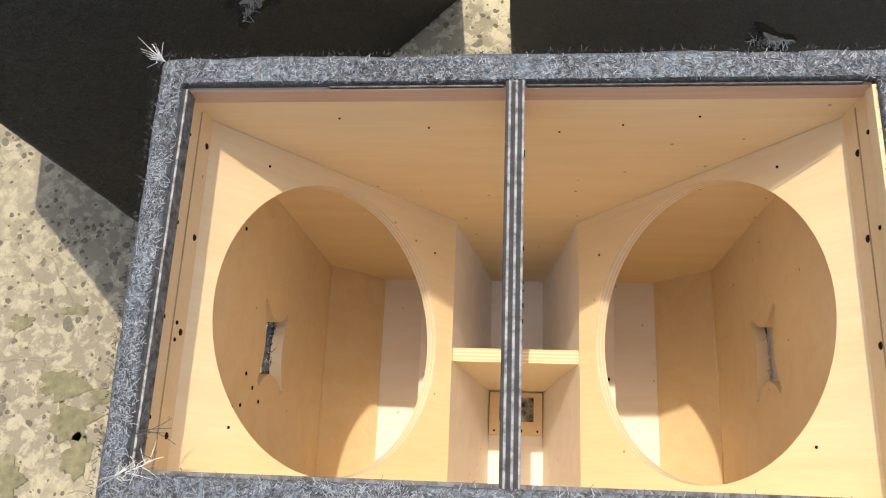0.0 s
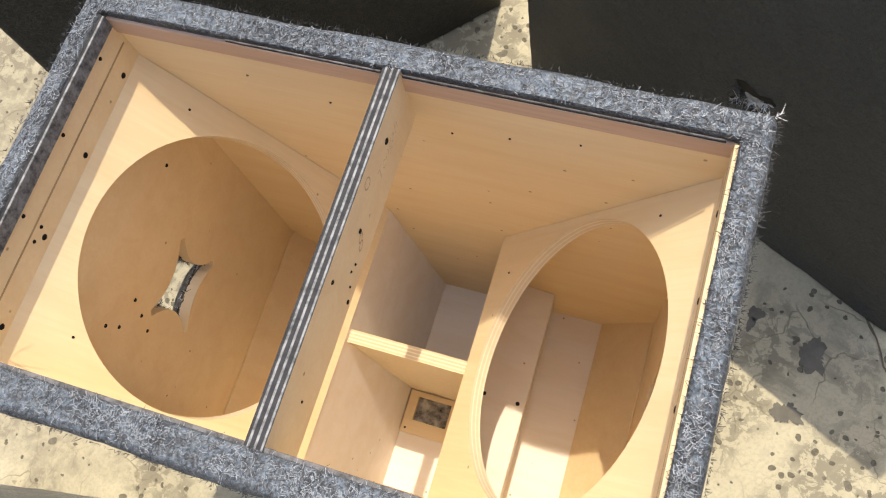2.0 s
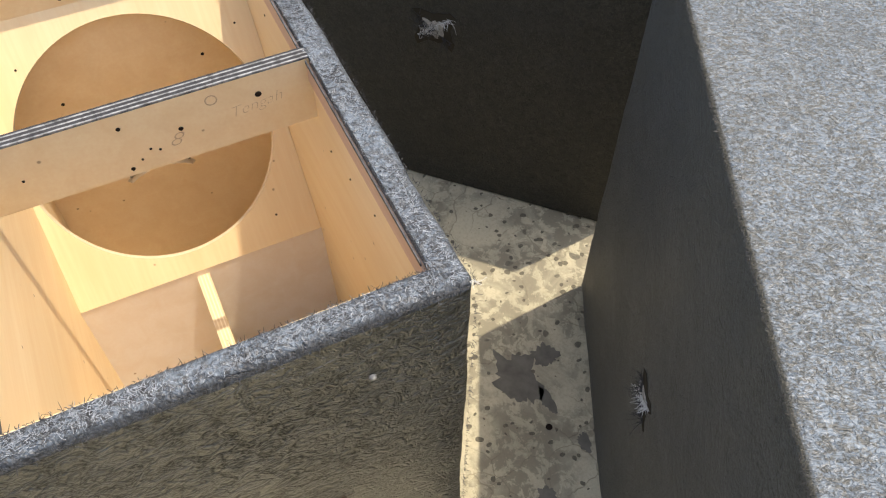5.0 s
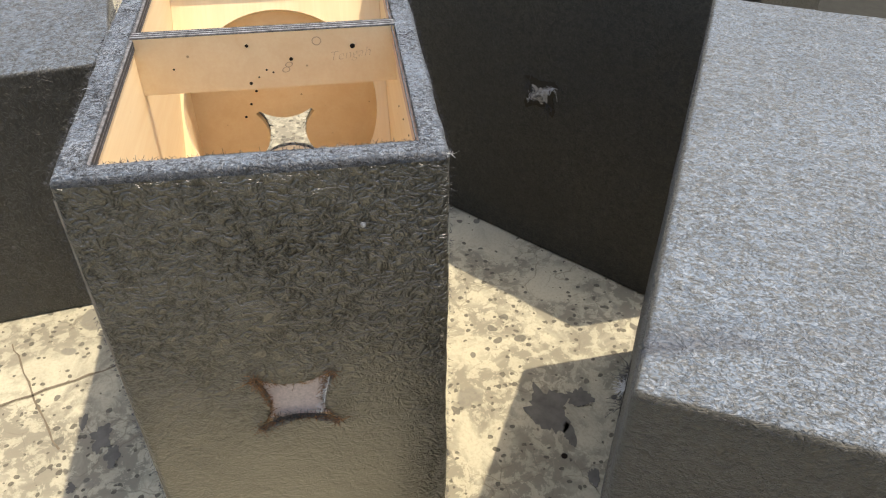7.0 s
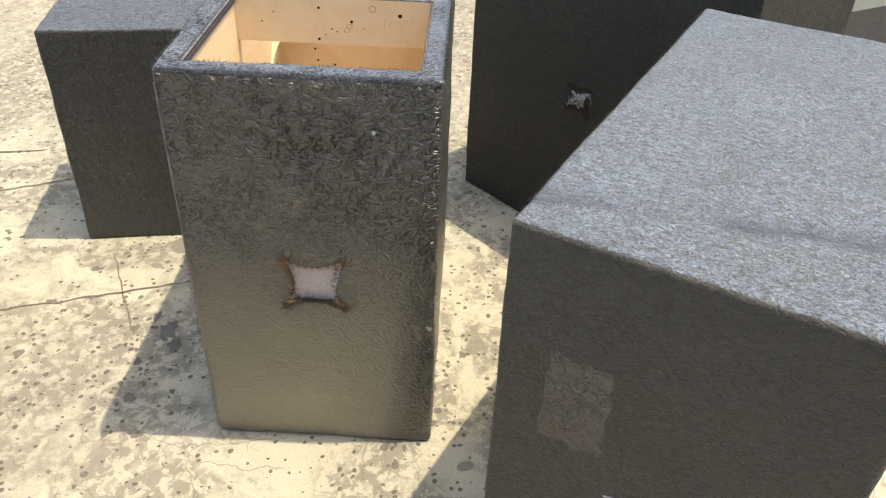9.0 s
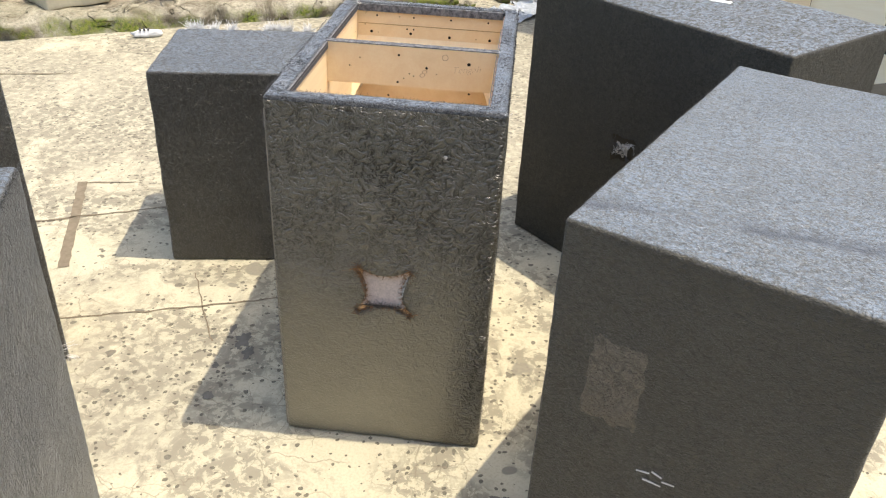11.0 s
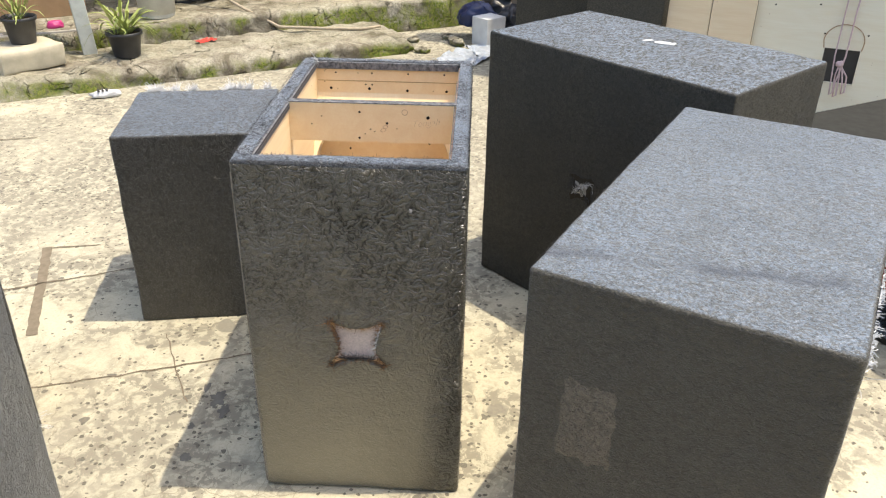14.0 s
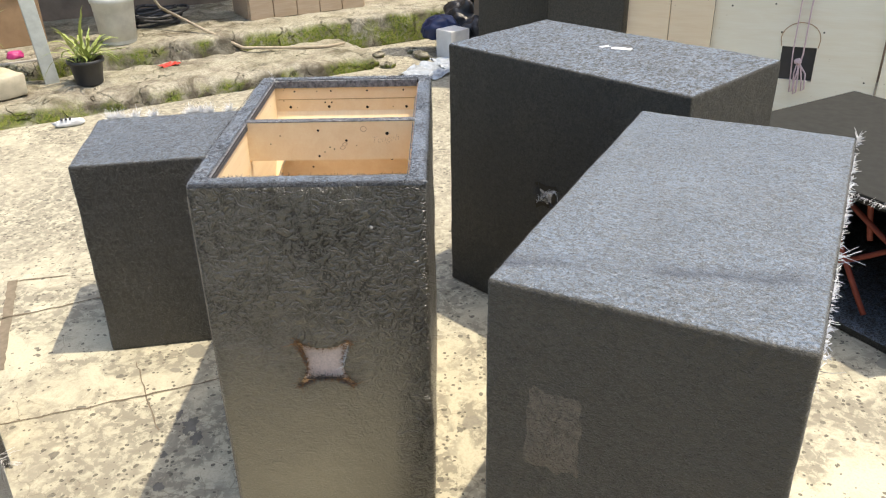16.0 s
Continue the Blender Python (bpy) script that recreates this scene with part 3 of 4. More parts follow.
    part("small_plate", box_bm(-0.045, 0.045, 0.2, 0.224, 0.0505, 0.062, 0.0008), PLY, cab)
    return cab, ang, xi, zi, run


cabinet, ANG, XI, ZI, RUN = open_cabinet()


def screw_hole(p, n, r, parent):
    """A drilled hole: a shallow dark cup with a rim, on the surface at p."""
    bm = bmesh.new()
    bmesh.ops.create_cone(bm, cap_ends=True, segments=12, radius1=r, radius2=r * 0.7, depth=0.0016)
    m = Matrix.Translation(p) @ Vector(n).to_track_quat("Z", "Y").to_matrix().to_4x4()
    return part("screw_hole", bm, HOLE, parent, "", m)


# ---- the closed cabinets ----
SINGED = plain("singed_carpet", (0.06, 0.05, 0.035), 0.85, 0.2, 0.3)


def mark(parent, m, pale, size=1.0, seed=0):
    """A handle opening cut through the carpet: scorched star with pale board behind."""
    pr = star_profile(0, 0, 0.037 * size, 0.036 * size, 0.028 * size, 0.027 * size, 8, 0.01 * size)
    bm = bmesh.new()
    vs = []
    for y, z in pr:
        k = 1 + 0.3 * noise.noise(Vector((y * 60, z * 60, seed)))
        vs.append(bm.verts.new((y * k, z * k, 0.0)))
    f = bm.faces.new(vs)
    ex = bmesh.ops.extrude_face_region(bm, geom=[f])
    for g in ex["geom"]:
        if isinstance(g, bmesh.types.BMVert):
            g.co.z += 0.0015
    star = part("handle_cutout", bm, SINGED, parent, "scorched star-shaped handle cut-out", m)
    bm = bmesh.new()
    vs = []
    for i in range(26):
        a = 2 * math.pi * i / 26
        c, s = math.cos(a), math.sin(a)
        q = 1 / max(abs(c), abs(s)) ** 0.8
        k = 1 + 0.55 * noise.noise(Vector((c * 2, s * 2, seed + 4)))
        vs.append(bm.verts.new((0.017 * size * q * c * k, 0.016 * size * q * s * k, 0.002)))
    bm.faces.new(vs)
    ex = bmesh.ops.extrude_face_region(bm, geom=list(bm.faces))
    for g in ex["geom"]:
        if isinstance(g, bmesh.types.BMVert):
            g.co.z += 0.0008
    part("board", bm, pale, star, "pale bare board")
    fringe("torn_fuzz", (-0.03 * size, -0.02 * size, 0.002), (0.03 * size, 0.024 * size, 0.002), 110, (0.2, 0.3, 0.5), 0.012 * size, star, FIBRE, 0.0006, 0.9, int(seed))
    fringe("torn_fuzz", (-0.03 * size, 0.02 * size, 0.002), (0.03 * size, -0.024 * size, 0.002), 90, (-0.2, -0.3, 0.3), 0.018 * size, star, DARK_FIBRE, 0.0006, 0.9, int(seed) + 1)


PALE = plain("pale_board", (0.66, 0.62, 0.55), 0.8, 0.2, 0.6, 160, 0.3)


def closed_cabinet(label, sx, sy, sz, m, seed, material, r=0.009):
    ob = thing("speaker_cabinet", label, "speaker cabinet", m, "carpeted speaker cabinets")
    v, f = soft_box(sx, sy, sz, r, 52, 0.0013, seed)
    part("carpet_cover", mesh_of("carpet_cover", v, f, material, True), None, ob)
    return ob


def frame_at(corner, u, lu, v, lv):
    """A pose for a box whose foot has a corner there and sides along u and v."""
    u = Vector((*u, 0)).normalized()
    c = Vector((*corner, 0)) + u * lu / 2 + Vector((*v, 0)).normalized() * lv / 2
    return pose(c.x, c.y, 0, 0, 0, math.degrees(math.atan2(u.y, u.x)))


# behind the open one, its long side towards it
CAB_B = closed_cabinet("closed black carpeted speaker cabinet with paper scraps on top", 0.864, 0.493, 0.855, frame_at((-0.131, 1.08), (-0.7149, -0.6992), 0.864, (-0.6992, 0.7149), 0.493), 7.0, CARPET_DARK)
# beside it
CAB_C = closed_cabinet("closed grey-black carpeted speaker cabinet with frayed white edge", 0.892, 0.465, 0.858, frame_at((0.7695, 0.523), (-0.8904, 0.4553), 0.892, (0.4553, 0.8904), 0.465), 11.0, CARPET_GREY)
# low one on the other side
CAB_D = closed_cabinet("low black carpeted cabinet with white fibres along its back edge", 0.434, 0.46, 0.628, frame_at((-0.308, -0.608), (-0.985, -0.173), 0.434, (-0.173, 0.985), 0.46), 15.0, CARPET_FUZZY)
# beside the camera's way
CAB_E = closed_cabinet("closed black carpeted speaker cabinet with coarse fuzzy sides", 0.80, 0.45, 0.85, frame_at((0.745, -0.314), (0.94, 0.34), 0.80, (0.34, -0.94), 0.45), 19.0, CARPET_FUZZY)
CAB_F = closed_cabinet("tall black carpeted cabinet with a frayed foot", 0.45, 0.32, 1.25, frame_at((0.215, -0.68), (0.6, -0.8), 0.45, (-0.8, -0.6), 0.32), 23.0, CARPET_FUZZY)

# scorched handle openings in the carpet of two cabinets
mark(CAB_B, pose(0.442 - 0.432, 0.247, 0.452, 90, 0, 180), PALE, 1.2, 3)
mark(CAB_C, pose(0.41 - 0.446, 0.233, 0.405, 90, 0, 180), PALE, 0.95, 8)
PATCH = carpet("rubbed_carpet", (0.12, 0.105, 0.08), (0.25, 0.22, 0.17), (1, 1, 1), 0.1, 1.0, 0.5, 90.0)


def rubbed_patch(parent, m, w, h, seed):
    """A raised rough spot where glue has lifted the carpet's pile."""
    nx, ny = 26, 34
    verts, faces = [], []
    for i in range(nx + 1):
        for j in range(ny + 1):
            a, c = i / nx * 2 - 1, j / ny * 2 - 1
            e = max(abs(a), abs(c))
            wob = 1 + 0.18 * noise.noise(Vector((a * 2.2, c * 2.2, seed)))
            lift = max(0.0, 1 - e ** 6)
            verts.append((a * w / 2 * wob, c * h / 2 * wob, -0.001 + lift * (0.0035 + 0.0022 * noise.noise(Vector((a * 7, c * 9, seed))))))
    for i in range(nx):
        for j in range(ny):
            k = i * (ny + 1) + j
            faces.append((k, k + ny + 1, k + ny + 2, k + 1))
    part("rubbed_patch", mesh_of("rubbed_patch", verts, faces, PATCH, True), None, parent, "rough rubbed carpet patch", m)


rubbed_patch(CAB_C, pose(-0.446, 0.2325 - 0.118, 0.605, 90, 0, -90), 0.095, 0.165, 2.0)
for dv, z, w, tilt in ((0.19, 0.462, 0.022, 12), (0.212, 0.468, 0.018, -14), (0.232, 0.46, 0.02, 8), (0.207, 0.448, 0.03, 2)):
    part("chalk_bar", box_bm(-w / 2, w / 2, -0.0012, 0.0012, -0.0005, 0.0012), FIBRE, CAB_C, "white chalk stroke", pose(-0.446, 0.2325 - dv, z, 90, 0, -90) @ pose(0, 0, 0, 0, 0, tilt))
bm = bmesh.new()
bmesh.ops.create_icosphere(bm, subdivisions=2, radius=0.004)
part("paint_speck", bm, PALE, cabinet, "white speck", pose(X, 0.315, 0.756))

JOINT_DARK = plain("brown_glue_line", (0.55, 0.38, 0.2), 0.8, 0.2, 0.3)
# drilled holes in the plywood
for y, z in ((0.357, 0.775), (0.248, 0.775), (0.142, 0.778), (0.15, 0.79), (0.132, 0.79), (0.035, 0.778)):
    screw_hole((-IX + 0.0004, y, z), (1, 0, 0), 0.0042 if z < 0.78 else 0.0026, cabinet)
for y in (0.34, 0.248, 0.141, 0.05):
    screw_hole((IX - 0.0004, y, 0.793), (-1, 0, 0), 0.0045, cabinet)
for y, z, r in ((0.327, 0.822, 0.0045), (0.23, 0.806, 0.0033), (0.165, 0.832, 0.003), (0.163, 0.768, 0.003), (0.19, 0.79, 0.0018), (0.2, 0.785, 0.0018), (0.177, 0.778, 0.0016), (0.05, 0.8, 0.0018)):
    screw_hole((0.0099, y, z), (1, 0, 0), r, cabinet)
for y, z in ((0.13, 0.56), (0.115, 0.53), (0.1, 0.5), (0.088, 0.57), (0.082, 0.6), (0.31, 0.62)):
    screw_hole((-IX + 0.0004, y, z), (1, 0, 0), 0.0032, cabinet)
for p in PLANK_HOLES:
    screw_hole(p, (0, 0, 1), 0.0042, cabinet)
for s in (-1, 1):
    for k in range(7):
        y = IY0 + 0.03 + k * 0.053
        screw_hole((s * (XI + 0.007), y, ZI + 0.0075), (-s * math.sin(ANG), 0, math.cos(ANG)), 0.0014, cabinet)
    for x, y in ((0.3, 0.365), (0.31, 0.05), (0.12, 0.33)):
        z = ZI + (x - XI) * math.tan(ANG)
        screw_hole((s * x, y, z + 0.0004), (-s * math.sin(ANG), 0, math.cos(ANG)), 0.002, cabinet)
for x, y in ((-0.2, 0.385), (0.05, 0.393), (0.2, 0.393), (-0.1, 0.393), (0.12, 0.393)):
    screw_hole((x, IY1 - 0.0004, 0.72 + 0.25 * abs(x)), (0, -1, 0), 0.0015, cabinet)
for x, y in ((-0.04, 0.105), (0.04, 0.105), (-0.037, 0.212), (0.037, 0.212)):
    screw_hole((x, y, 0.0624), (0, 0, 1), 0.0022, cabinet)
for s in (-1, 1):
    part("groove", box_bm(*sorted((s * (IX - 0.0008), s * (IX + 0.002))), IY0 + 0.004, IY1 - 0.006, 0.7985, 0.8005), JOINT_DARK, cabinet, "dark joint line between boards")
    for k in range(4):
        screw_hole((s * (IX - 0.0004), 0.05 + 0.1 * k, 0.822), (-s, 0, 0), 0.0028, cabinet)
# plugged hole and pencil marks on the divider
PENCIL = plain("pencil", (0.6, 0.44, 0.29), 0.8, 0.2, 0.2)
bm = bmesh.new()
bmesh.ops.create_circle(bm, segments=24, radius=0.0075)
ring = bmesh.ops.extrude_edge_only(bm, edges=list(bm.edges))
bmesh.ops.scale(bm, vec=(0.78, 0.78, 1), verts=[g for g in ring["geom"] if isinstance(g, bmesh.types.BMVert)])
part("plug_ring", bm, PENCIL, cabinet, "ring of a plugged hole", pose(0.0101, 0.272, 0.834, 90, 0, 90))


def pencil_word(text, y, z, size, tilt):
    cu = bpy.data.curves.new("pencil_mark", "FONT")
    cu.body, cu.size, cu.offset, cu.shear = text, size, -0.0006, 0.35
    cu.materials.append(PENCIL)
    ob = new("pencil_mark", cu)
    deps = bpy.context.evaluated_depsgraph_get()
    me = bpy.data.meshes.new_from_object(ob.evaluated_get(deps))
    bpy.data.objects.remove(ob)
    part("pencil_mark", me, None, cabinet, "faint pencil writing", pose(0.0099, y, z, 0, 0, 0) @ pose(0, 0, 0, 90, 0, 90) @ pose(0, 0, 0, 0, 0, tilt))


pencil_word("8", 0.21, 0.785, 0.03, -12)
pencil_word("Tengah", 0.288, 0.798, 0.023, 6)

# loose fibres
RIM = TOP - 0.004
for a, b, way, n in (((-X, Y0, RIM), (X, Y0, RIM), (0, -0.5, 0.5), 420), ((-X, Y1, RIM), (X, Y1, RIM), (0, 0.5, 0.5), 300), ((-X, Y0, RIM), (-X, Y1, RIM), (-0.6, 0, 0.5), 260), ((X, Y0, RIM), (X, Y1, RIM), (0.7, 0, 0.4), 420), ((X - 0.03, IY0, TOP), (X - 0.03, IY1, TOP), (-0.5, 0, 0.6), 160), ((-IX, IY1 + 0.002, TOP - 0.002), (IX, IY1 + 0.002, TOP - 0.002), (0, -0.8, 0.5), 260), ((-IX, IY0 - 0.002, TOP - 0.002), (IX, IY0 - 0.002, TOP - 0.002), (0, 0.6, 0.6), 220)):
    fringe("carpet_fuzz", a, b, n, way, 0.004, cabinet, DARK_FIBRE, 0.0004, 0.7, n)
for x, y in ((X, Y1), (X, Y0), (-X, Y1), (-X, Y0)):
    fringe("carpet_fuzz", (x, y, 0.05), (x, y, TOP - 0.02), 170, (x, y - 0.2, 0.1), 0.005, cabinet, DARK_FIBRE, 0.00045, 0.5, 61)
fringe("corner_fray", (-X + 0.005, Y1 - 0.005, RIM), (-X, Y1, RIM + 0.002), 30, (-0.8, 0.4, 0.1), 0.014, cabinet, FIBRE, 0.0005, 0.45, 5, "frayed white fibres at the corner")
fringe("corner_fray", (-IX - 0.01, IY0 - 0.004, TOP), (-IX + 0.02, IY0 + 0.01, TOP - 0.002), 40, (0.4, 0.3, 0.3), 0.017, cabinet, FIBRE, 0.0005, 0.8, 6, "pale straw-like fibres")
fringe("corner_fray", (-IX, IY0, TOP - 0.004), (-IX + 0.01, IY0 + 0.06, TOP - 0.004), 14, (0.5, 0.3, 0.3), 0.028, cabinet, DARK_FIBRE, 0.0006, 0.8, 7)
fringe("corner_fray", (X, Y1, RIM), (X - 0.004, Y1 - 0.004, RIM), 16, (0.6, 0.6, 0.2), 0.007, cabinet, FIBRE, 0.0004, 0.5, 8)
fringe("star_fray", (X + 0.001, STAR[0] - 0.04, STAR[1] - 0.038), (X + 0.001, STAR[0] + 0.04, STAR[1] - 0.038), 170, (0.2, 0, 0.8), 0.009, cabinet, DARK_FIBRE, 0.0006, 0.5, 9, "singed fibres round the cut-out")
fringe("star_fray", (X + 0.001, STAR[0] - 0.055, STAR[1] + 0.05), (X + 0.001, STAR[0] - 0.036, STAR[1] - 0.03), 70, (0.3, 0.4, 0.1), 0.008, cabinet, plain("singed_fibre", (0.3, 0.17, 0.09), 0.8), 0.0006, 0.6, 10)
fringe("star_fray", (X + 0.001, STAR[0] + 0.055, STAR[1] + 0.052), (X + 0.001, STAR[0] + 0.036, STAR[1] - 0.03), 70, (0.3, -0.4, 0.1), 0.008, cabinet, FIBRE, 0.0005, 0.6, 11)
fringe("star_fray", (X - 0.012, STAR[0] - 0.034, STAR[1] - 0.037), (X - 0.012, STAR[0] + 0.034, STAR[1] - 0.037), 200, (0.1, 0, 0.6), 0.008, cabinet, FIBRE, 0.0007, 0.7, 12, "white fibres on the lower lip")


def rim_fibres(count, material, lo, hi, seed, label):
    """Tangled fibres lying on the carpet's turned-over rim."""
    rnd = random.Random(seed)
    ax, ay0, ay1 = X - 0.008, Y0 + 0.008, Y1 - 0.008
    paths = []
    while len(paths) < count:
        x, y = rnd.uniform(-ax, ax), rnd.uniform(ay0, ay1)
        if abs(x) < IX + 0.001 and IY0 - 0.001 < y < IY1 + 0.001:
            continue
        if noise.noise(Vector((x * 22, y * 22, seed))) + rnd.gauss(0, 0.35) < -0.1:
            continue
        a, ln, turn = rnd.uniform(0, 6.283), rnd.uniform(lo, hi), rnd.gauss(0, 1.1)
        z = TOP + rnd.uniform(-0.0005, 0.0012)
        pts, p = [], Vector((x, y, z))
        for k in range(4):
            pts.append(p.copy())
            a += turn / 3
            p += Vector((math.cos(a), math.sin(a), rnd.gauss(0.02, 0.1))) * ln / 3
        paths.append(pts)
    v, f = strands(paths, 0.00034)
    tagged(part("rim_fuzz", mesh_of("rim_fuzz", v, f, material), None, cabinet, label), kind="stuff")


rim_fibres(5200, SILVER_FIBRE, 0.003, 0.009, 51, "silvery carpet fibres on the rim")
rim_fibres(3600, DARK_FIBRE, 0.004, 0.01, 52, "dark carpet fibres on the rim")


def star_fluff(x, centre, count, reach, material, seed, label, lower=0.0):
    """Singed fluff round a handle cut-out, thickest at its tips."""
    rnd = random.Random(seed)
    outline = star_profile(*centre)
    paths = []
    while len(paths) < count:
        y, z = rnd.choice(outline)
        d = Vector((0, centre[0] - y, centre[1] - z))
        tip = min(1.0, d.length / 0.085)
        if rnd.random() > tip or (lower and z > centre[1] - lower):
            continue
        d = (d.normalized() * rnd.uniform(-0.15, 1) + Vector((0.35, rnd.gauss(0, 0.6), rnd.gauss(0, 0.6)))).normalized()
        bend = Vector((rnd.gauss(0, 0.4), rnd.gauss(0, 0.7), rnd.gauss(0, 0.7)))
        ln = reach * rnd.uniform(0.5, 1.4) * tip
        p = Vector((x - rnd.uniform(0, 0.008), y, z))
        paths.append([p + d * ln * u + bend * ln * u * u for u in (0, 0.33, 0.66, 1)])
    v, f = strands(paths, 0.0006)
    tagged(part("star_fluff", mesh_of("star_fluff", v, f, material), None, cabinet, label), kind="stuff")


star_fluff(X + 0.001, STAR, 900, 0.008, plain("scorched_fibre", (0.3, 0.18, 0.1), 0.8), 71, "brown singed fluff round the cut-out")
star_fluff(X + 0.001, STAR, 260, 0.007, plain("rusty_fibre", (0.5, 0.27, 0.12), 0.8), 72, "rust-brown singed fluff")
star_fluff(X + 0.001, STAR, 240, 0.007, DARK_FIBRE, 73, "black singed fluff under the cut-out", 0.02)
star_fluff(-X + 0.012, STAR_L, 300, 0.008, FIBRE, 74, "white torn fibres in the far cut-out")
star_fluff(-X + 0.014, STAR_L, 300, 0.008, HOLE, 75, "black singed fibres in the far cut-out")
# backing cloth behind the cut-out, between carpet and board
CLOTH = plain("pale_backing", (0.8, 0.69, 0.64), 0.85, 0.2, 0.25, 220, 0.3)
part("backing", box_bm(IX + 0.0185, IX + 0.0205, STAR[0] - 0.046, STAR[0] + 0.046, STAR[1] - 0.045, STAR[1] + 0.045), CLOTH, cabinet, "pale backing cloth behind the cut-out")
SEAM = plain("carpet_backing", (0.34, 0.31, 0.26), 0.8, 0.2, 0.3, 40)
part("carpet_seam", box_bm(X - 0.0065, X - 0.0045, Y0 - 0.0004, Y0 + 0.003, 0.012, TOP - 0.03, 0.0006), SEAM, cabinet, "pale cut edge of the carpet")
# the grey-carpeted cabinet: frayed open edge and fuzzy upper edges (local axes)
hx, hy = 0.892 / 2, 0.465 / 2
fringe("edge_fray", (-hx, -hy, 0.853), (hx, -hy, 0.853), 300, (0.1, -0.7, 0.2), 0.0075, CAB_C, FIBRE, 0.0009, 0.45, 21, "white frayed carpet fibres", 26)
fringe("edge_fray", (-hx, -hy, 0.8), (-hx + 0.3, -hy, 0.856), 18, (-0.2, -0.9, 0.4), 0.024, CAB_C, FIBRE, 0.0008, 0.8, 22, "long white loose strands", 6)
fringe("edge_fray", (hx - 0.02, -hy, 0.85), (hx, -hy, 0.857), 50, (0.3, -0.6, 0.6), 0.011, CAB_C, FIBRE, 0.0008, 0.6, 23)
fringe("carpet_fuzz", (-hx, -hy, 0.852), (-hx, hy, 0.852), 420, (-0.8, 0, 0.4), 0.0022, CAB_C, DARK_FIBRE, 0.0003, 0.6, 24)
fringe("carpet_fuzz", (-hx, hy, 0.852), (hx, hy, 0.852), 520, (0, 0.7, 0.5), 0.0022, CAB_C, DARK_FIBRE, 0.0003, 0.6, 25)
# low cabinet: white tufts along its back edge
fringe("edge_fray", (0.215, 0.19, 0.624), (0.215, -0.01, 0.624), 800, (0.3, 0, 0.8), 0.02, CAB_D, FIBRE, 0.0007, 0.9, 31, "white fibre tufts", 5)
fringe("edge_fray", (0.22, -0.05, 0.624), (0.22, -0.21, 0.624), 800, (0.3, 0, 0.8), 0.02, CAB_D, FIBRE, 0.0007, 0.9, 32, "white fibre tufts", 5)
fringe("carpet_fuzz", (-0.217, -0.23, 0.624), (-0.217, 0.23, 0.624), 200, (-0.7, 0, 0.5), 0.006, CAB_D, CARPET_FUZZY, 0.0005, 0.6, 33)
fringe("edge_fray", (-0.225, 0.16, 0.003), (-0.15, 0.16, 0.12), 60, (-0.4, 0.7, 0.2), 0.03, CAB_F, FIBRE, 0.0007, 0.7, 34, "frayed fibres near the foot")
fringe("carpet_fuzz", (-0.4, -0.0, 0.846), (-0.4, 0.225, 0.846), 200, (-0.7, 0.3, 0.4), 0.006, CAB_E, CARPET_FUZZY, 0.0005, 0.6, 35)
fringe("carpet_fuzz", (-0.4, 0.225, 0.846), (0.1, 0.225, 0.846), 260, (0, 0.7, 0.4), 0.006, CAB_E, CARPET_FUZZY, 0.0005, 0.6, 36)


# ---- slab joints, cracks and bare patches ----
JOINT = plain("joint_dirt", (0.24, 0.2, 0.145), 0.95, 0.1, 0.4, 40)
ground_strip("slab_joint", [(-0.40, -1.30), (-0.489, -1.093), (-0.638, -0.78), (-0.75, -0.53)], 0.011, JOINT, 1, "narrow dirt-filled joint")
ground_strip("slab_joint", [(0.13, -1.05), (0.055, -0.811), (-0.066, -0.457), (-0.16, -0.2)], 0.007, JOINT, 2, "narrow dirt-filled joint")
ground_strip("slab_joint", [(-1.70, -2.5), (-1.827, -2.048), (-1.9, -1.75)], 0.012, JOINT, 4, "narrow dirt-filled joint")
ground_strip("dark_strip", [(-0.775, -1.148), (-0.5, -1.04), (-0.204, -0.927)], 0.032, plain("damp_strip", (0.24, 0.2, 0.145), 0.9, 0.2, 0.3, 40), 5, "straight brown stain", 0.05)
ground_strip("slab_joint", [(-0.24, -0.51), (-0.2, -0.487), (-0.03, -0.402), (0.084, -0.338)], 0.005, JOINT, 6, "narrow dirt-filled joint")
ground_strip("slab_joint", [(0.70, 0.6), (0.729, 0.55), (0.75, 0.51), (0.774, 0.464), (0.83, 0.36)], 0.008, JOINT, 7, "narrow dirt-filled joint")
ground_strip("slab_joint", [(-0.765, -1.136), (-0.799, -1.01), (-0.81, -0.96)], 0.009, JOINT, 8, "narrow dirt-filled joint")
for i, (cx, cy, rx, ry) in enumerate(((0.651, 0.45, 0.026, 0.03), (0.538, 0.503, 0.018, 0.012), (0.53, 0.48, 0.008, 0.016), (0.455, 0.565, 0.02, 0.009), (0.12, 0.69, 0.06, 0.038), (0.10, 0.765, 0.028, 0.026), (0.19, 0.72, 0.03, 0.012), (0.064, -0.255, 0.035, 0.022), (0.115, -0.224, 0.026, 0.014), (0.181, -0.293, 0.012, 0.01), (0.02, -0.3, 0.02, 0.008), (0.3, -0.27, 0.015, 0.012), (0.3, 0.74, 0.02, 0.012), (0.36, 0.62, 0.018, 0.014), (0.62, 0.33, 0.025, 0.02))):
    ground_patch(cx, cy, rx, ry, 3.3 * i)
MURKY = plain("murky_stain", (0.27, 0.255, 0.165), 0.9, 0.2, 0.45, 45.0, 0.4)
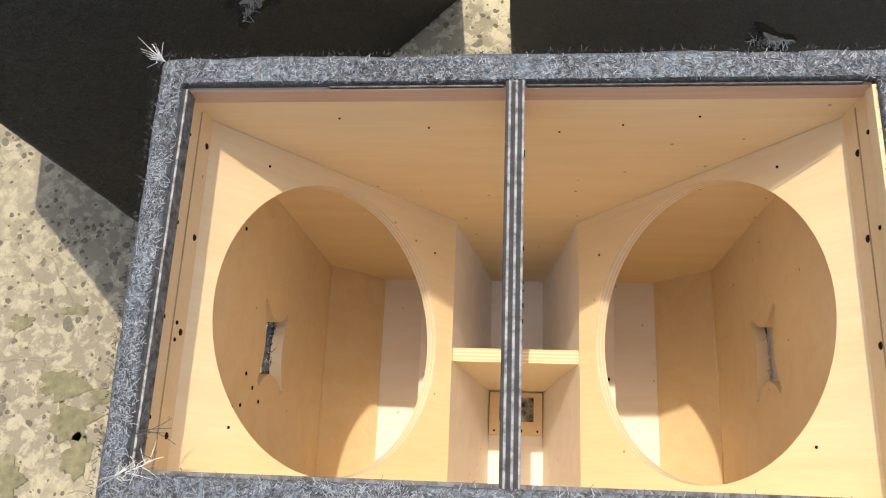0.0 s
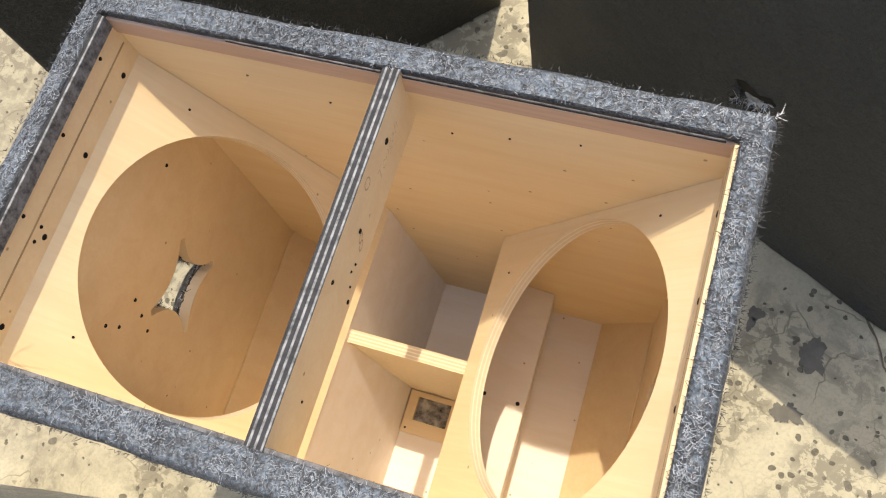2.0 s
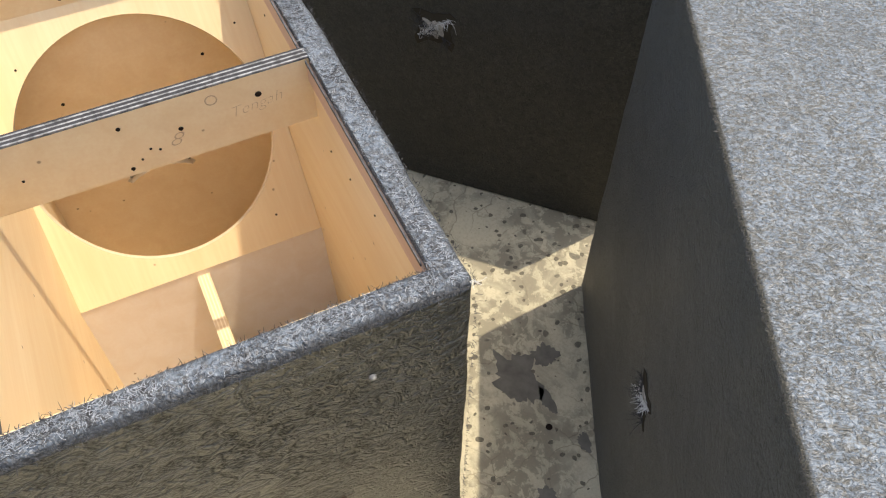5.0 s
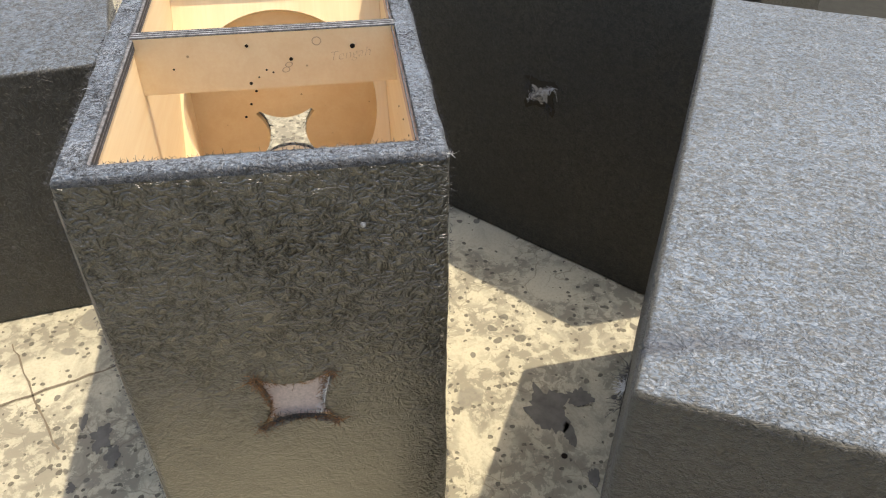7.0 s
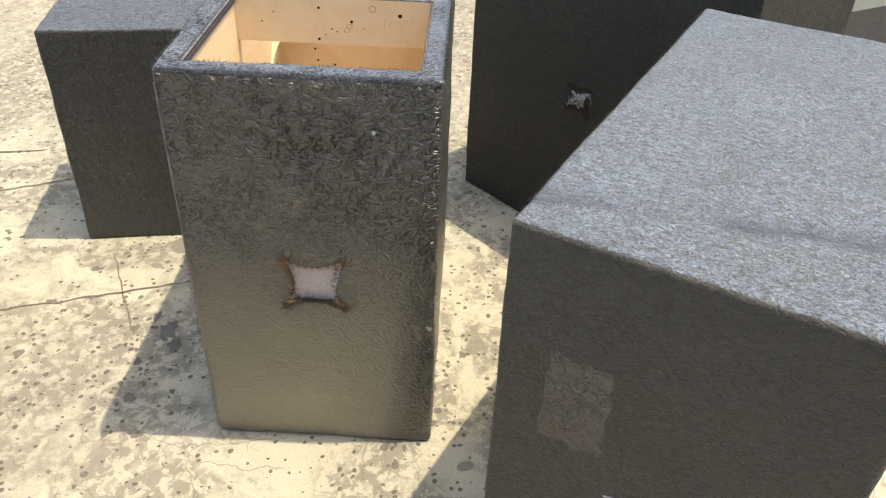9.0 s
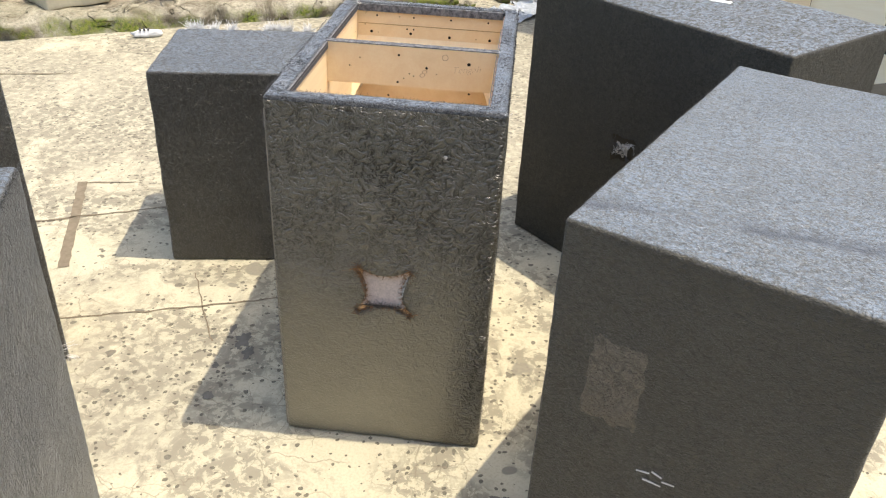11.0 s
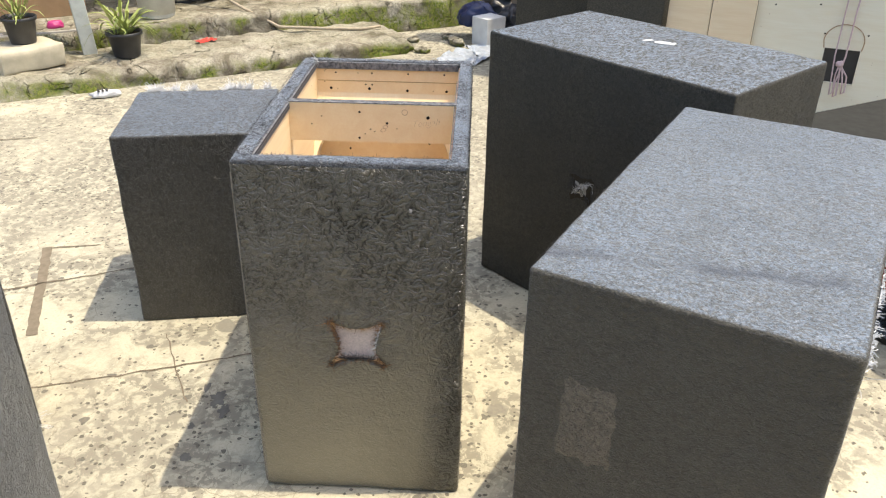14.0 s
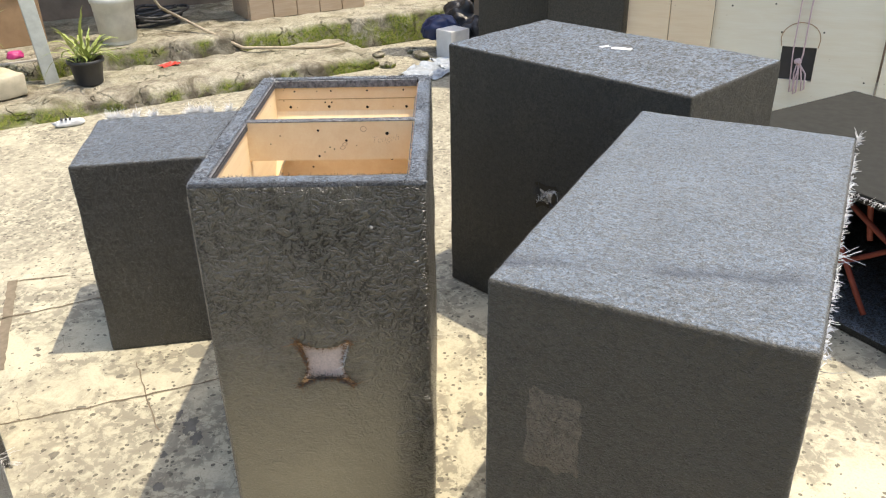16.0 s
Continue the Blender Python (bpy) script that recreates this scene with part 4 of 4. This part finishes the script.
for i, (cx, cy, rx, ry) in enumerate(((-0.935, 0.172, 0.046, 0.032), (-0.9, 0.1, 0.05, 0.036), (-0.873, 0.035, 0.03, 0.04), (-1.01, -0.02, 0.03, 0.045), (-0.845, 0.15, 0.022, 0.02), (-0.93, 0.33, 0.03, 0.012), (-1.05, 0.3, 0.03, 0.016))):
    ground_patch(cx, cy, rx, ry, 40.0 + 1.9 * i, MURKY)
screw_hole((0.242, 0.694, 0.001), (0, 0, 1), 0.007, ground).name = "drain_hole"

# ---- the far side of the yard ----
BO, BD, BN = Vector((-2.523, -2.057, 0)), Vector((-0.507, 0.862, 0)), Vector((-0.862, -0.507, 0))
BTURN = math.degrees(math.atan2(BD.y, BD.x))


def far(s, k, z=0.0, turn=0.0):
    p = BO + BD * s + BN * k
    return pose(p.x, p.y, z, 0, 0, BTURN + turn)


def stone_ledge(name, label, s0, s1, profile, seed, amount):
    """A long uneven step; the profile gives distance back and height."""
    verts, faces = [], []
    ns = int((s1 - s0) / 0.035)
    for i in range(ns + 1):
        s = s0 + (s1 - s0) * i / ns
        for k, z in profile:
            w = Vector((s * 5, k * 5 + seed, z * 6))
            dk = amount * (noise.noise(w) + 0.6 * noise.noise(w * 2.7) + 0.4 * noise.noise(w * 5.9))
            dz = amount * 0.5 * noise.noise(w * 1.6 + Vector((4, 4, 4)))
            p = BO + BD * s + BN * (k + (dk if z > 0 else 0.3 * dk))
            verts.append((p.x, p.y, z + (dz if z > 0.03 else 0)))
    n = len(profile)
    for i in range(ns):
        for j in range(n - 1):
            a = i * n + j
            faces.append((a, a + 1, a + n + 1, a + n))
    ob = new(name, mesh_of(name, verts, faces, STONE, True))
    return tagged(ob, label, "step", kind="structure")


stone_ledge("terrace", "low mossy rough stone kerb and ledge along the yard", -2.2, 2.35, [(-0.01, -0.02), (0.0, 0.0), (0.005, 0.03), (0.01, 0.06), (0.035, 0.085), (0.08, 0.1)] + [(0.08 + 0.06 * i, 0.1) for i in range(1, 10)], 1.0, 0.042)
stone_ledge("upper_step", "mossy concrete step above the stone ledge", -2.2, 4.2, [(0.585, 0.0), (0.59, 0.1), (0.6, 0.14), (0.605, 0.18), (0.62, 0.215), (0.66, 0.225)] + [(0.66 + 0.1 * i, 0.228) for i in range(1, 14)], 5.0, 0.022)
WALL = plain("weathered_wall", (0.26, 0.2, 0.15), 0.85, 0.2, 0.45, 5.0)
ob = part("wall_far", box_bm(-3.0, 6.5, -0.1, 0.1, 0, 2.6), WALL, None, "", far(0, 1.95))
tagged(ob, "weathered brown timber wall behind the step", "wall", kind="structure")
# unseen roof, added only to keep sun off the back of the step
ob = part("added_roof", box_bm(-3.0, 2.6, -0.7, 0.75, 0, 0.05), WALL, None, "", far(0, 1.55, 2.3))
tagged(ob, "unseen low roof added to shade the step", "roof", kind="structure")
# unseen wall added beyond the camera, to be mirrored in the glossy carpet
ob = part("reflected_wall", box_bm(-0.1, 0.1, -5.0, 6.0, 0, 2.3), WALL, None, "", pose(4.0, 0, 0))
tagged(ob, "unseen brown wall added for the carpet's reflections", "wall", kind="structure")
BLACK_PLASTIC = plain("black_plastic", (0.045, 0.045, 0.047), 0.45, 0.5, 0.3, 20)
SOIL = plain("soil", (0.06, 0.045, 0.03), 0.95, 0.1, 0.5, 60)
LEAF = plain("striped_leaf", (0.4, 0.47, 0.14), 0.5, 0.4, 0.45, 9)
LEAF_DARK = plain("green_leaf", (0.1, 0.2, 0.03), 0.5, 0.4, 0.45, 9)
PAINTED = plain("chalky_paint", (0.58, 0.6, 0.55), 0.8, 0.3, 0.25, 14)
CARTON = plain("brown_cardboard", (0.42, 0.27, 0.15), 0.85, 0.2, 0.25, 8)
OLD_WOOD = plywood("old_grey_wood", (0.42, 0.32, 0.22), (0.5, 0.39, 0.28), (0, radians(90), 0))
GREY_WOOD = plywood("grey_board", (0.4, 0.38, 0.34), (0.48, 0.45, 0.4))
CREAM_PLY = plywood("cream_plywood", (0.76, 0.72, 0.58), (0.79, 0.75, 0.62))
PINE = plywood("pale_pine", (0.76, 0.62, 0.43), (0.8, 0.67, 0.49), (0, radians(90), 0))
NAVY = plain("navy_plastic", (0.02, 0.035, 0.11), 0.4, 0.5, 0.4, 12, 0.5)
WHITE_CARD = plain("white_card", (0.7, 0.7, 0.69), 0.7, 0.3, 0.15, 12)
SACK = plain("black_sack", (0.03, 0.03, 0.033), 0.35, 0.5, 0.4, 14, 0.8)
FILM = plain("crumpled_film", (0.5, 0.55, 0.6), 0.3, 0.6, 0.35, 25, 0.8)
RED = plain("red_wrapper", (0.6, 0.05, 0.03), 0.4, 0.5, 0.2, 20)
PINK = plain("pink_rope", (0.62, 0.47, 0.48), 0.8, 0.2, 0.25, 60)
MAGENTA = plain("magenta_plastic", (0.6, 0.05, 0.22), 0.4, 0.5, 0.2, 20)
HOSE = plain("pale_hose", (0.5, 0.42, 0.3), 0.7, 0.3, 0.3, 20)
RUST = plain("red_oxide_metal", (0.3, 0.07, 0.045), 0.6, 0.4, 0.3, 30)


def tube(points, radius, seg=8):
    """A round bar or hose along points."""
    verts, faces = [], []
    pts = [Vector(p) for p in points]
    for i, p in enumerate(pts):
        d = (pts[min(i + 1, len(pts) - 1)] - pts[max(i - 1, 0)]).normalized()
        s = d.orthogonal().normalized()
        w = d.cross(s)
        for k in range(seg):
            a = 2 * math.pi * k / seg
            verts.append(p + (s * math.cos(a) + w * math.sin(a)) * radius)
    for i in range(len(pts) - 1):
        for k in range(seg):
            k2 = (k + 1) % seg
            faces.append((i * seg + k, i * seg + k2, (i + 1) * seg + k2, (i + 1) * seg + k))
    faces += [tuple(range(seg))[::-1], tuple((len(pts) - 1) * seg + k for k in range(seg))]
    return verts, faces


def leaf(length, width, lift, droop, seed):
    """One long arching blade, folded along its middle."""
    rnd = random.Random(seed)
    verts, faces = [], []
    n = 8
    for i in range(n + 1):
        u = i / n
        x = length * (u - 0.12 * u * u)
        z = lift * u - droop * u * u
        w = width * math.sin(math.pi * min(1, 0.12 + 0.88 * u)) * 0.5 + 0.0006
        sway = 0.03 * length * math.sin(3 * u + rnd.random() * 6)
        verts += [(x, sway - w, z + w * 0.35), (x, sway, z), (x, sway + w, z + w * 0.35)]
    for i in range(n):
        a = 3 * i
        faces += [(a, a + 3, a + 4, a + 1), (a + 1, a + 4, a + 5, a + 2)]
    return verts, faces


def potted_plant(label, m, r, h, blades, reach, material, seed, rise=0.8):
    rnd = random.Random(seed)
    ob = thing("potted_plant", label, "potted plant", m)
    v, f = lathe([(r * 0.72, 0), (r * 0.76, 0.01), (r * 0.93, h * 0.86), (r * 1.04, h * 0.87), (r * 1.05, h), (r * 0.97, h), (r * 0.92, h * 0.88)])
    part("pot", mesh_of("pot", v, f, BLACK_PLASTIC, True), None, ob, "black plastic pot")
    v, f = lathe([(r * 0.9, h * 0.86), (r * 0.5, h * 0.89), (0.002, h * 0.9)], 20)
    part("soil", mesh_of("soil", v, f, SOIL), None, ob)
    for i in range(blades):
        ln = reach * rnd.uniform(0.6, 1.15)
        v, f = leaf(ln, 0.016 * rnd.uniform(0.7, 1.2) * (reach / 0.25), ln * rise * rnd.uniform(0.6, 1.6), ln * rnd.uniform(0.4, 1.2), i)
        part("leaf", mesh_of("leaf", v, f, material, True), None, ob, "", pose(rnd.gauss(0, r * 0.2), rnd.gauss(0, r * 0.2), h * 0.88, 0, 0, rnd.uniform(0, 360)))
    return ob


potted_plant("spider plant with striped leaves in a black plastic pot", far(0.56, 0.34, 0.098), 0.105, 0.155, 46, 0.25, LEAF, 4, 1.1)
# block with a second pot on it
bm = box_bm(-0.19, 0.19, -0.15, 0.15, 0, 0.13, 0.022)
bmesh.ops.subdivide_edges(bm, edges=list(bm.edges), cuts=2, use_grid_fill=True)
for vv in bm.verts:
    vv.co += Vector((1, 1, 0.6)) * 0.012 * noise.noise(vv.co * 14)
    vv.co.z = max(vv.co.z, 0)
ob = part("stone_block", bm, plain("cream_stone", (0.6, 0.54, 0.4), 0.9, 0.2, 0.3, 9, 0.4), None, "", far(-0.02, 0.36, 0.098, 20), True)
tagged(ob, "rough cream stone block on the mossy ledge", "stone block")
potted_plant("small green plant in a black pot on a stone block", far(0.0, 0.40, 0.226), 0.095, 0.155, 22, 0.2, LEAF, 9, 1.6)
potted_plant("leafy green plant in a dark pot by the ledge", far(-0.55, 0.45, 0.098), 0.1, 0.16, 60, 0.34, LEAF_DARK, 12, 1.3)
# post, bucket and things on the step
bm = box_bm(-0.042, 0.042, -0.03, 0.03, -0.02, 2.3, 0.004)
ob = part("wooden_post", bm, PAINTED, None, "", far(0.36, 0.5, 0.10) @ pose(0, 0, 0, 0, -4, 0))
tagged(ob, "chalky white painted wooden post leaning beside the plant", "post")
bucket = thing("bucket", "grey-white plastic bucket standing on the concrete step", "bucket", far(0.85, 0.80, 0.226))
v, f = lathe([(0.105, 0), (0.112, 0.01), (0.135, 0.27), (0.142, 0.272), (0.146, 0.30), (0.138, 0.31), (0.132, 0.30), (0.118, 0.03), (0.02, 0.03)], 36)
part("bucket_body", mesh_of("bucket_body", v, f, plain("grey_white_plastic", (0.72, 0.72, 0.67), 0.5, 0.4, 0.25, 9), True), None, bucket)
rnd = random.Random(5)
for i in range(9):
    v, f = leaf(0.2 * rnd.uniform(0.7, 1.3), 0.05, 0.2, 0.12, i)
    part("leaf", mesh_of("leaf", v, f, LEAF_DARK, True), None, bucket, "green leaf", pose(0, 0, 0.28, 0, 0, 40 * i))
bm = box_bm(-0.17, 0.17, -0.13, 0.13, 0, 0.035, 0.006)
ob = part("concrete_slab", bm, STONE, None, "", far(0.86, 0.78, 0.19, 8))
tagged(ob, "small concrete slab under the bucket", "slab")
coil = thing("cable_coil", "heap of black cable coiled on the step", "cable", far(1.2, 1.25, 0.228))
for i in range(6):
    pts = []
    ph = rnd.uniform(0, 6)
    for k in range(41):
        a = 2 * math.pi * k / 40
        r = 0.13 + 0.015 * i * math.sin(ph) + 0.012 * math.sin(3 * a + ph)
        pts.append((r * math.cos(a) * 1.2, r * math.sin(a), 0.012 + 0.02 * i + 0.012 * math.sin(2 * a + ph)))
    v, f = tube(pts, 0.011, 6)
    part("loop", mesh_of("loop", v, f, BLACK_PLASTIC, True), None, coil)
hose_pts = [far(1.05, 1.5, 0.75), far(1.2, 1.05, 0.38), far(1.42, 0.72, 0.245), far(1.62, 0.57, 0.13), far(1.9, 0.45, 0.118), far(2.15, 0.33, 0.115), far(2.3, 0.36, 0.115)]
v, f = tube([m.translation for m in hose_pts], 0.011)
ob = new("hose", mesh_of("hose", v, f, HOSE, True))
tagged(ob, "pale garden hose hanging down over the step", "hose")
# crate of upright boards
crate = thing("wooden_crate", "weathered brown wooden crate of upright boards", "crate", far(2.28, 1.1, 0.228))
for i in range(5):
    part("board", box_bm(-0.46 + 0.186 * i, -0.28 + 0.186 * i, -0.14, -0.12 + 0.004 * (i % 2), 0, 0.75 + 0.02 * (i % 3), 0.003), OLD_WOOD, crate)
part("side_board", box_bm(-0.47, -0.45, -0.118, 0.25, 0, 0.75, 0.003), OLD_WOOD, crate)
part("side_board", box_bm(0.465, 0.485, -0.118, 0.25, 0, 0.75, 0.003), OLD_WOOD, crate)
part("rail", box_bm(-0.45, 0.46, -0.115, -0.09, 0.3, 0.36, 0.003), OLD_WOOD, crate)
# carton and shelf board
shelf = thing("low_shelf", "low grey wooden shelf board on the ledge", "shelf", far(0.02, 0.72, 0.1))
part("shelf_board", box_bm(-0.55, 0.36, -0.1, 0.2, 0.09, 0.125, 0.004), GREY_WOOD, shelf)
part("support", box_bm(-0.5, -0.42, -0.05, 0.18, -0.005, 0.09, 0.004), GREY_WOOD, shelf)
part("support", box_bm(0.22, 0.3, -0.05, 0.18, -0.005, 0.09, 0.004), GREY_WOOD, shelf)
carton = thing("cardboard_box", "brown cardboard box standing behind the post", "box", far(0.15, 1.2, 0.228))
part("carton_body", box_bm(-0.3, 0.28, -0.16, 0.2, 0, 0.42, 0.004), CARTON, carton)
part("flap", box_bm(-0.3, 0.28, -0.166, -0.163, 0.3, 0.42), CARTON, carton)
ob = part("plastic_toy", blob(0.05, 0.035, 0.03, 0.3, 2, 3.0), MAGENTA, None, "", far(0.2, 0.72, 0.226), True)
tagged(ob, "small magenta plastic scrap on the shelf board", "scrap")


def wrapper(label, material, m, sx, sy, seed, category="wrapper"):
    """A crumpled sheet of thin foil."""
    n = 12
    verts, faces = [], []
    for i in range(n + 1):
        for j in range(n + 1):
            a, c = i / n - 0.5, j / n - 0.5
            z = min(1.0, sx * 6) ** 2 * (0.012 + 0.022 * noise.noise(Vector((a * 5, c * 5, seed))) + 0.012 * noise.noise(Vector((a * 11, c * 11, seed))))
            verts.append((a * sx * (1 + 0.2 * noise.noise(Vector((c * 3, seed, 0)))), c * sy, max(0.001, z)))
    for i in range(n):
        for j in range(n):
            k = i * (n + 1) + j
            faces.append((k, k + n + 1, k + n + 2, k + 1))
    me = mesh_of("wrapper", verts, faces, material)
    ob = new("wrapper", me)
    md = ob.modifiers.new("thick", "SOLIDIFY")
    md.thickness = 0.0012
    ob.matrix_basis = m
    return tagged(ob, label, category)


wrapper("crumpled red and white snack wrapper on the stone ledge", RED, far(1.08, 0.47, 0.108, 20), 0.13, 0.07, 2.0)
wrapper("crumpled blue-grey plastic film lying on the ground", FILM, far(2.62, -0.3, 0.003, 30), 0.34, 0.3, 5.0, "plastic film")
wrapper("crumpled blue-grey plastic film lying on the ground", FILM, far(2.85, -0.2, 0.003, 80), 0.26, 0.22, 7.0, "plastic film")
bottle = thing("crushed_bottle", "crushed clear plastic bottle with a printed label", "bottle", pose(-2.58, -1.68, 0.0, 0, 0, 118))
bm = blob(0.085, 0.028, 0.026, 0.25, 3, 6.0)
part("bottle_body", bm, WHITE_CARD, bottle, "", None, True)
for i in range(3):
    part("label_bar", box_bm(-0.045 + 0.022 * i, -0.033 + 0.022 * i, -0.022, 0.018, 0.04, 0.0445), BLACK_PLASTIC, bottle, "dark unreadable print bar")
# boxes and bags in the far corner
ob = part("white_box", box_bm(-0.09, 0.09, -0.08, 0.08, 0, 0.2, 0.006), WHITE_CARD, None, "", far(2.98, -0.02, 0.0, 12))
tagged(ob, "small white cardboard box on the ground", "box")
ob = part("navy_bag", blob(0.14, 0.12, 0.1, 0.25, 2.2, 8.0, 4), NAVY, None, "", far(3.0, 0.2, 0.098), True)
tagged(ob, "navy blue plastic bag lying on the step", "bag")
for i, (s, k, a, h) in enumerate(((3.3, 0.0, 0.2, 0.16), (3.6, 0.1, 0.22, 0.15), (3.35, 0.35, 0.2, 0.2))):
    ob = part("black_sack", blob(a, a * 0.8, h, 0.35, 2.4, 10.0 + i, 4), SACK, None, "", far(s, k, 0.0), True)
    tagged(ob, "shiny black plastic sack slumped on the ground", "sack", "black sacks")
wrapper("white plastic sheet thrown over the black sacks", WHITE_CARD, far(3.42, 0.3, 0.33, 40) @ pose(0, 0, 0, 12, 8, 0), 0.2, 0.16, 9.0, "plastic sheet")
for i in range(7):
    rr = random.Random(40 + i)
    ob = part("rubble_stone", blob(rr.uniform(0.04, 0.09), rr.uniform(0.03, 0.06), rr.uniform(0.02, 0.04), 0.4, 2, 20.0 + i), STONE, None, "", far(2.35 + rr.uniform(-0.1, 0.5), rr.uniform(-0.05, 0.45), 0.0, rr.uniform(0, 180)), True)
    tagged(ob, "grey rubble stone at the ledge's broken end", "stone", "rubble stones")

# ---- boards on the right ----
SO, SW = Vector((-2.355, 2.305, 0)), Vector((0.377, 0.926, 0))
STURN = math.degrees(math.atan2(SW.y, SW.x))


def side(s, k, z=0.0):
    p = SO + SW * s + Vector((-SW.y, SW.x, 0)) * k
    return pose(p.x, p.y, z, 0, 0, STURN)


sheet = thing("plywood_sheet", "large cream plywood sheet with an arched cut line and hole", "plywood sheet", side(0, 0))
me = cut(bm_mesh(box_bm(-0.445, 0.385, 0, 0.018, 0.0, 1.7), "sheet_board", CREAM_PLY), [box_bm(-0.085, 0.082, -0.1, 0.1, 0.255, 0.43)], CREAM_PLY)
part("sheet_board", me, None, sheet)
# added black panel gives the hole its dark inside
part("hole_dark", box_bm(-0.12, 0.12, 0.0185, 0.03, 0.22, 0.46), BLACK_PLASTIC, sheet, "black panel standing in for the hole's dark inside")
arc = [(-0.09, -0.002, 0.43)] + [(-0.004 + 0.094 * math.cos(a), -0.002, 0.47 + 0.085 * math.sin(a)) for a in [math.pi - math.pi * k / 20 for k in range(21)]] + [(0.086, -0.002, 0.43)]
v, f = tube(arc, 0.0022, 6)
part("cut_line", mesh_of("cut_line", v, f, CARTON), None, sheet, "brown arched saw line")
for x, z in ((-0.36, 0.62), (-0.1, 0.5), (0.1, 0.51), (0.33, 0.27), (-0.15, 0.64)):
    screw_hole((x, -0.0004, z), (0, -1, 0), 0.005, sheet)
rope = thing("pink_rope", "knotted pale pink rope hanging down through the hole", "rope", side(0, -0.016))
for i, (x0, x1, z1) in enumerate(((-0.03, -0.02, 0.2), (0.02, 0.0, 0.19), (0.005, 0.035, 0.21))):
    pts = [(x0 + (0.02 if i == 1 else 0), 0, 1.3), (x0, 0, 0.6), (x0, -0.005, 0.4)] if i < 2 else [(0.0, -0.004, 0.37)]
    pts += [((x0 + x1) / 2, -0.012, 0.33), (x1, -0.012, 0.26), (x1 + 0.004, -0.012, z1), (x1 + 0.018, -0.012, z1 + 0.01), (x1 + 0.012, -0.01, 0.3), (0.0, -0.006, 0.365)]
    v, f = tube(pts, 0.0042 if i else 0.0036, 7)
    part("strand", mesh_of("strand", v, f, PINK, True), None, rope)
part("knot", blob(0.018, 0.014, 0.018, 0.3, 3, 2.0), PINK, rope, "", pose(0, -0.012, 0.35), True)
for i in range(2):
    bd = part("pine_board", box_bm(-0.445 - 0.225 * (i + 1) + 0.002, -0.445 - 0.225 * i - 0.002, 0, 0.022, 0, 1.75, 0.003), PINE, None, "", side(0, -0.03))
    tagged(bd, "tall pale pine board leaning upright beside the plywood", "board", "pine boards")
ob = part("edge_board", box_bm(0.395, 0.9, 0, 0.02, 0, 1.7, 0.003), CREAM_PLY, None, "", side(0, -0.02))
tagged(ob, "second cream plywood sheet standing on edge", "plywood sheet")
closed_cabinet("black cabinet standing upright behind the others", 0.42, 0.35, 1.1, side(-1.12, 0.1), 31.0, CARPET_DARK)
closed_cabinet("black cabinet standing upright behind the others", 0.5, 0.35, 1.3, side(-1.62, 0.45), 33.0, CARPET_DARK)
ob = part("wall_side", box_bm(-2.2, 3.5, -0.1, 0.1, 0, 2.4), WALL, None, "", side(0, 1.2))
tagged(ob, "weathered brown wall behind the boards", "wall", kind="structure")

# cabinet lying on its side, open to the front
gu = Vector((0.866, 0.5, 0))
gp = Vector((-0.345, 1.74, 0)) - gu * 0.73
lying = thing("speaker_cabinet", "black carpeted cabinet lying open with crossed red braces", "speaker cabinet", pose(gp.x, gp.y, 0, 0, 0, 30), "carpeted speaker cabinets")
# top panel in one plain dark colour, unlike the carpeted sides
LID = plain("plain_dark_top", (0.035, 0.035, 0.03), 0.8, 0.2, 0.3, 30)
LW, LD, LH = 0.98, 0.9, 0.475
part("top_panel", box_bm(0, LW, -0.02, LD, LH - 0.03, LH, 0.006), LID, lying)
part("bottom_panel", box_bm(0, LW, 0, LD, 0, 0.025, 0.006), CARPET_DARK, lying)
part("side_panel", box_bm(0, 0.022, 0, LD, 0.0255, LH - 0.0305), CARPET_DARK, lying)
part("side_panel", box_bm(LW - 0.022, LW, 0, LD, 0.0255, LH - 0.0305), CARPET_DARK, lying)
part("back_panel", box_bm(0.0225, LW - 0.0225, LD - 0.022, LD, 0.0255, LH - 0.0305), CARPET_DARK, lying)
for pts in (((0.5, 0.05, 0.44), (0.74, 0.05, 0.06)), ((0.98 - 0.03, 0.06, 0.24), (0.6, 0.06, 0.40)), ((0.66, 0.07, 0.44), (0.69, 0.07, 0.30)), ((0.42, 0.08, 0.06), (0.9, 0.08, 0.4))):
    v, f = tube([Vector(pts[0]).lerp(Vector(pts[1]), k / 6) + Vector((0, 0, -0.01 * math.sin(math.pi * k / 6))) for k in range(7)], 0.009)
    part("brace", mesh_of("brace", v, f, RUST, True), None, lying, "red-oxide brace rod")
fringe("edge_fray", (0.3, -0.02, LH - 0.01), (LW, -0.02, LH - 0.01), 420, (0, -0.7, -0.2), 0.012, lying, FIBRE, 0.0008, 0.6, 41, "pale frayed front edge")

# scraps of paper on the far cabinet
for x, y, a, w in ((-0.02, 0.02, 20, 0.04), (0.035, 0.03, 70, 0.022)):
    ob = wrapper("torn scrap of white paper on the carpeted cabinet", WHITE_CARD, CAB_B.matrix_basis @ pose(x, y - 0.07, 0.8555, 0, 0, a), w * 1.5, w * 0.7, 3.0 + a, "paper scrap")
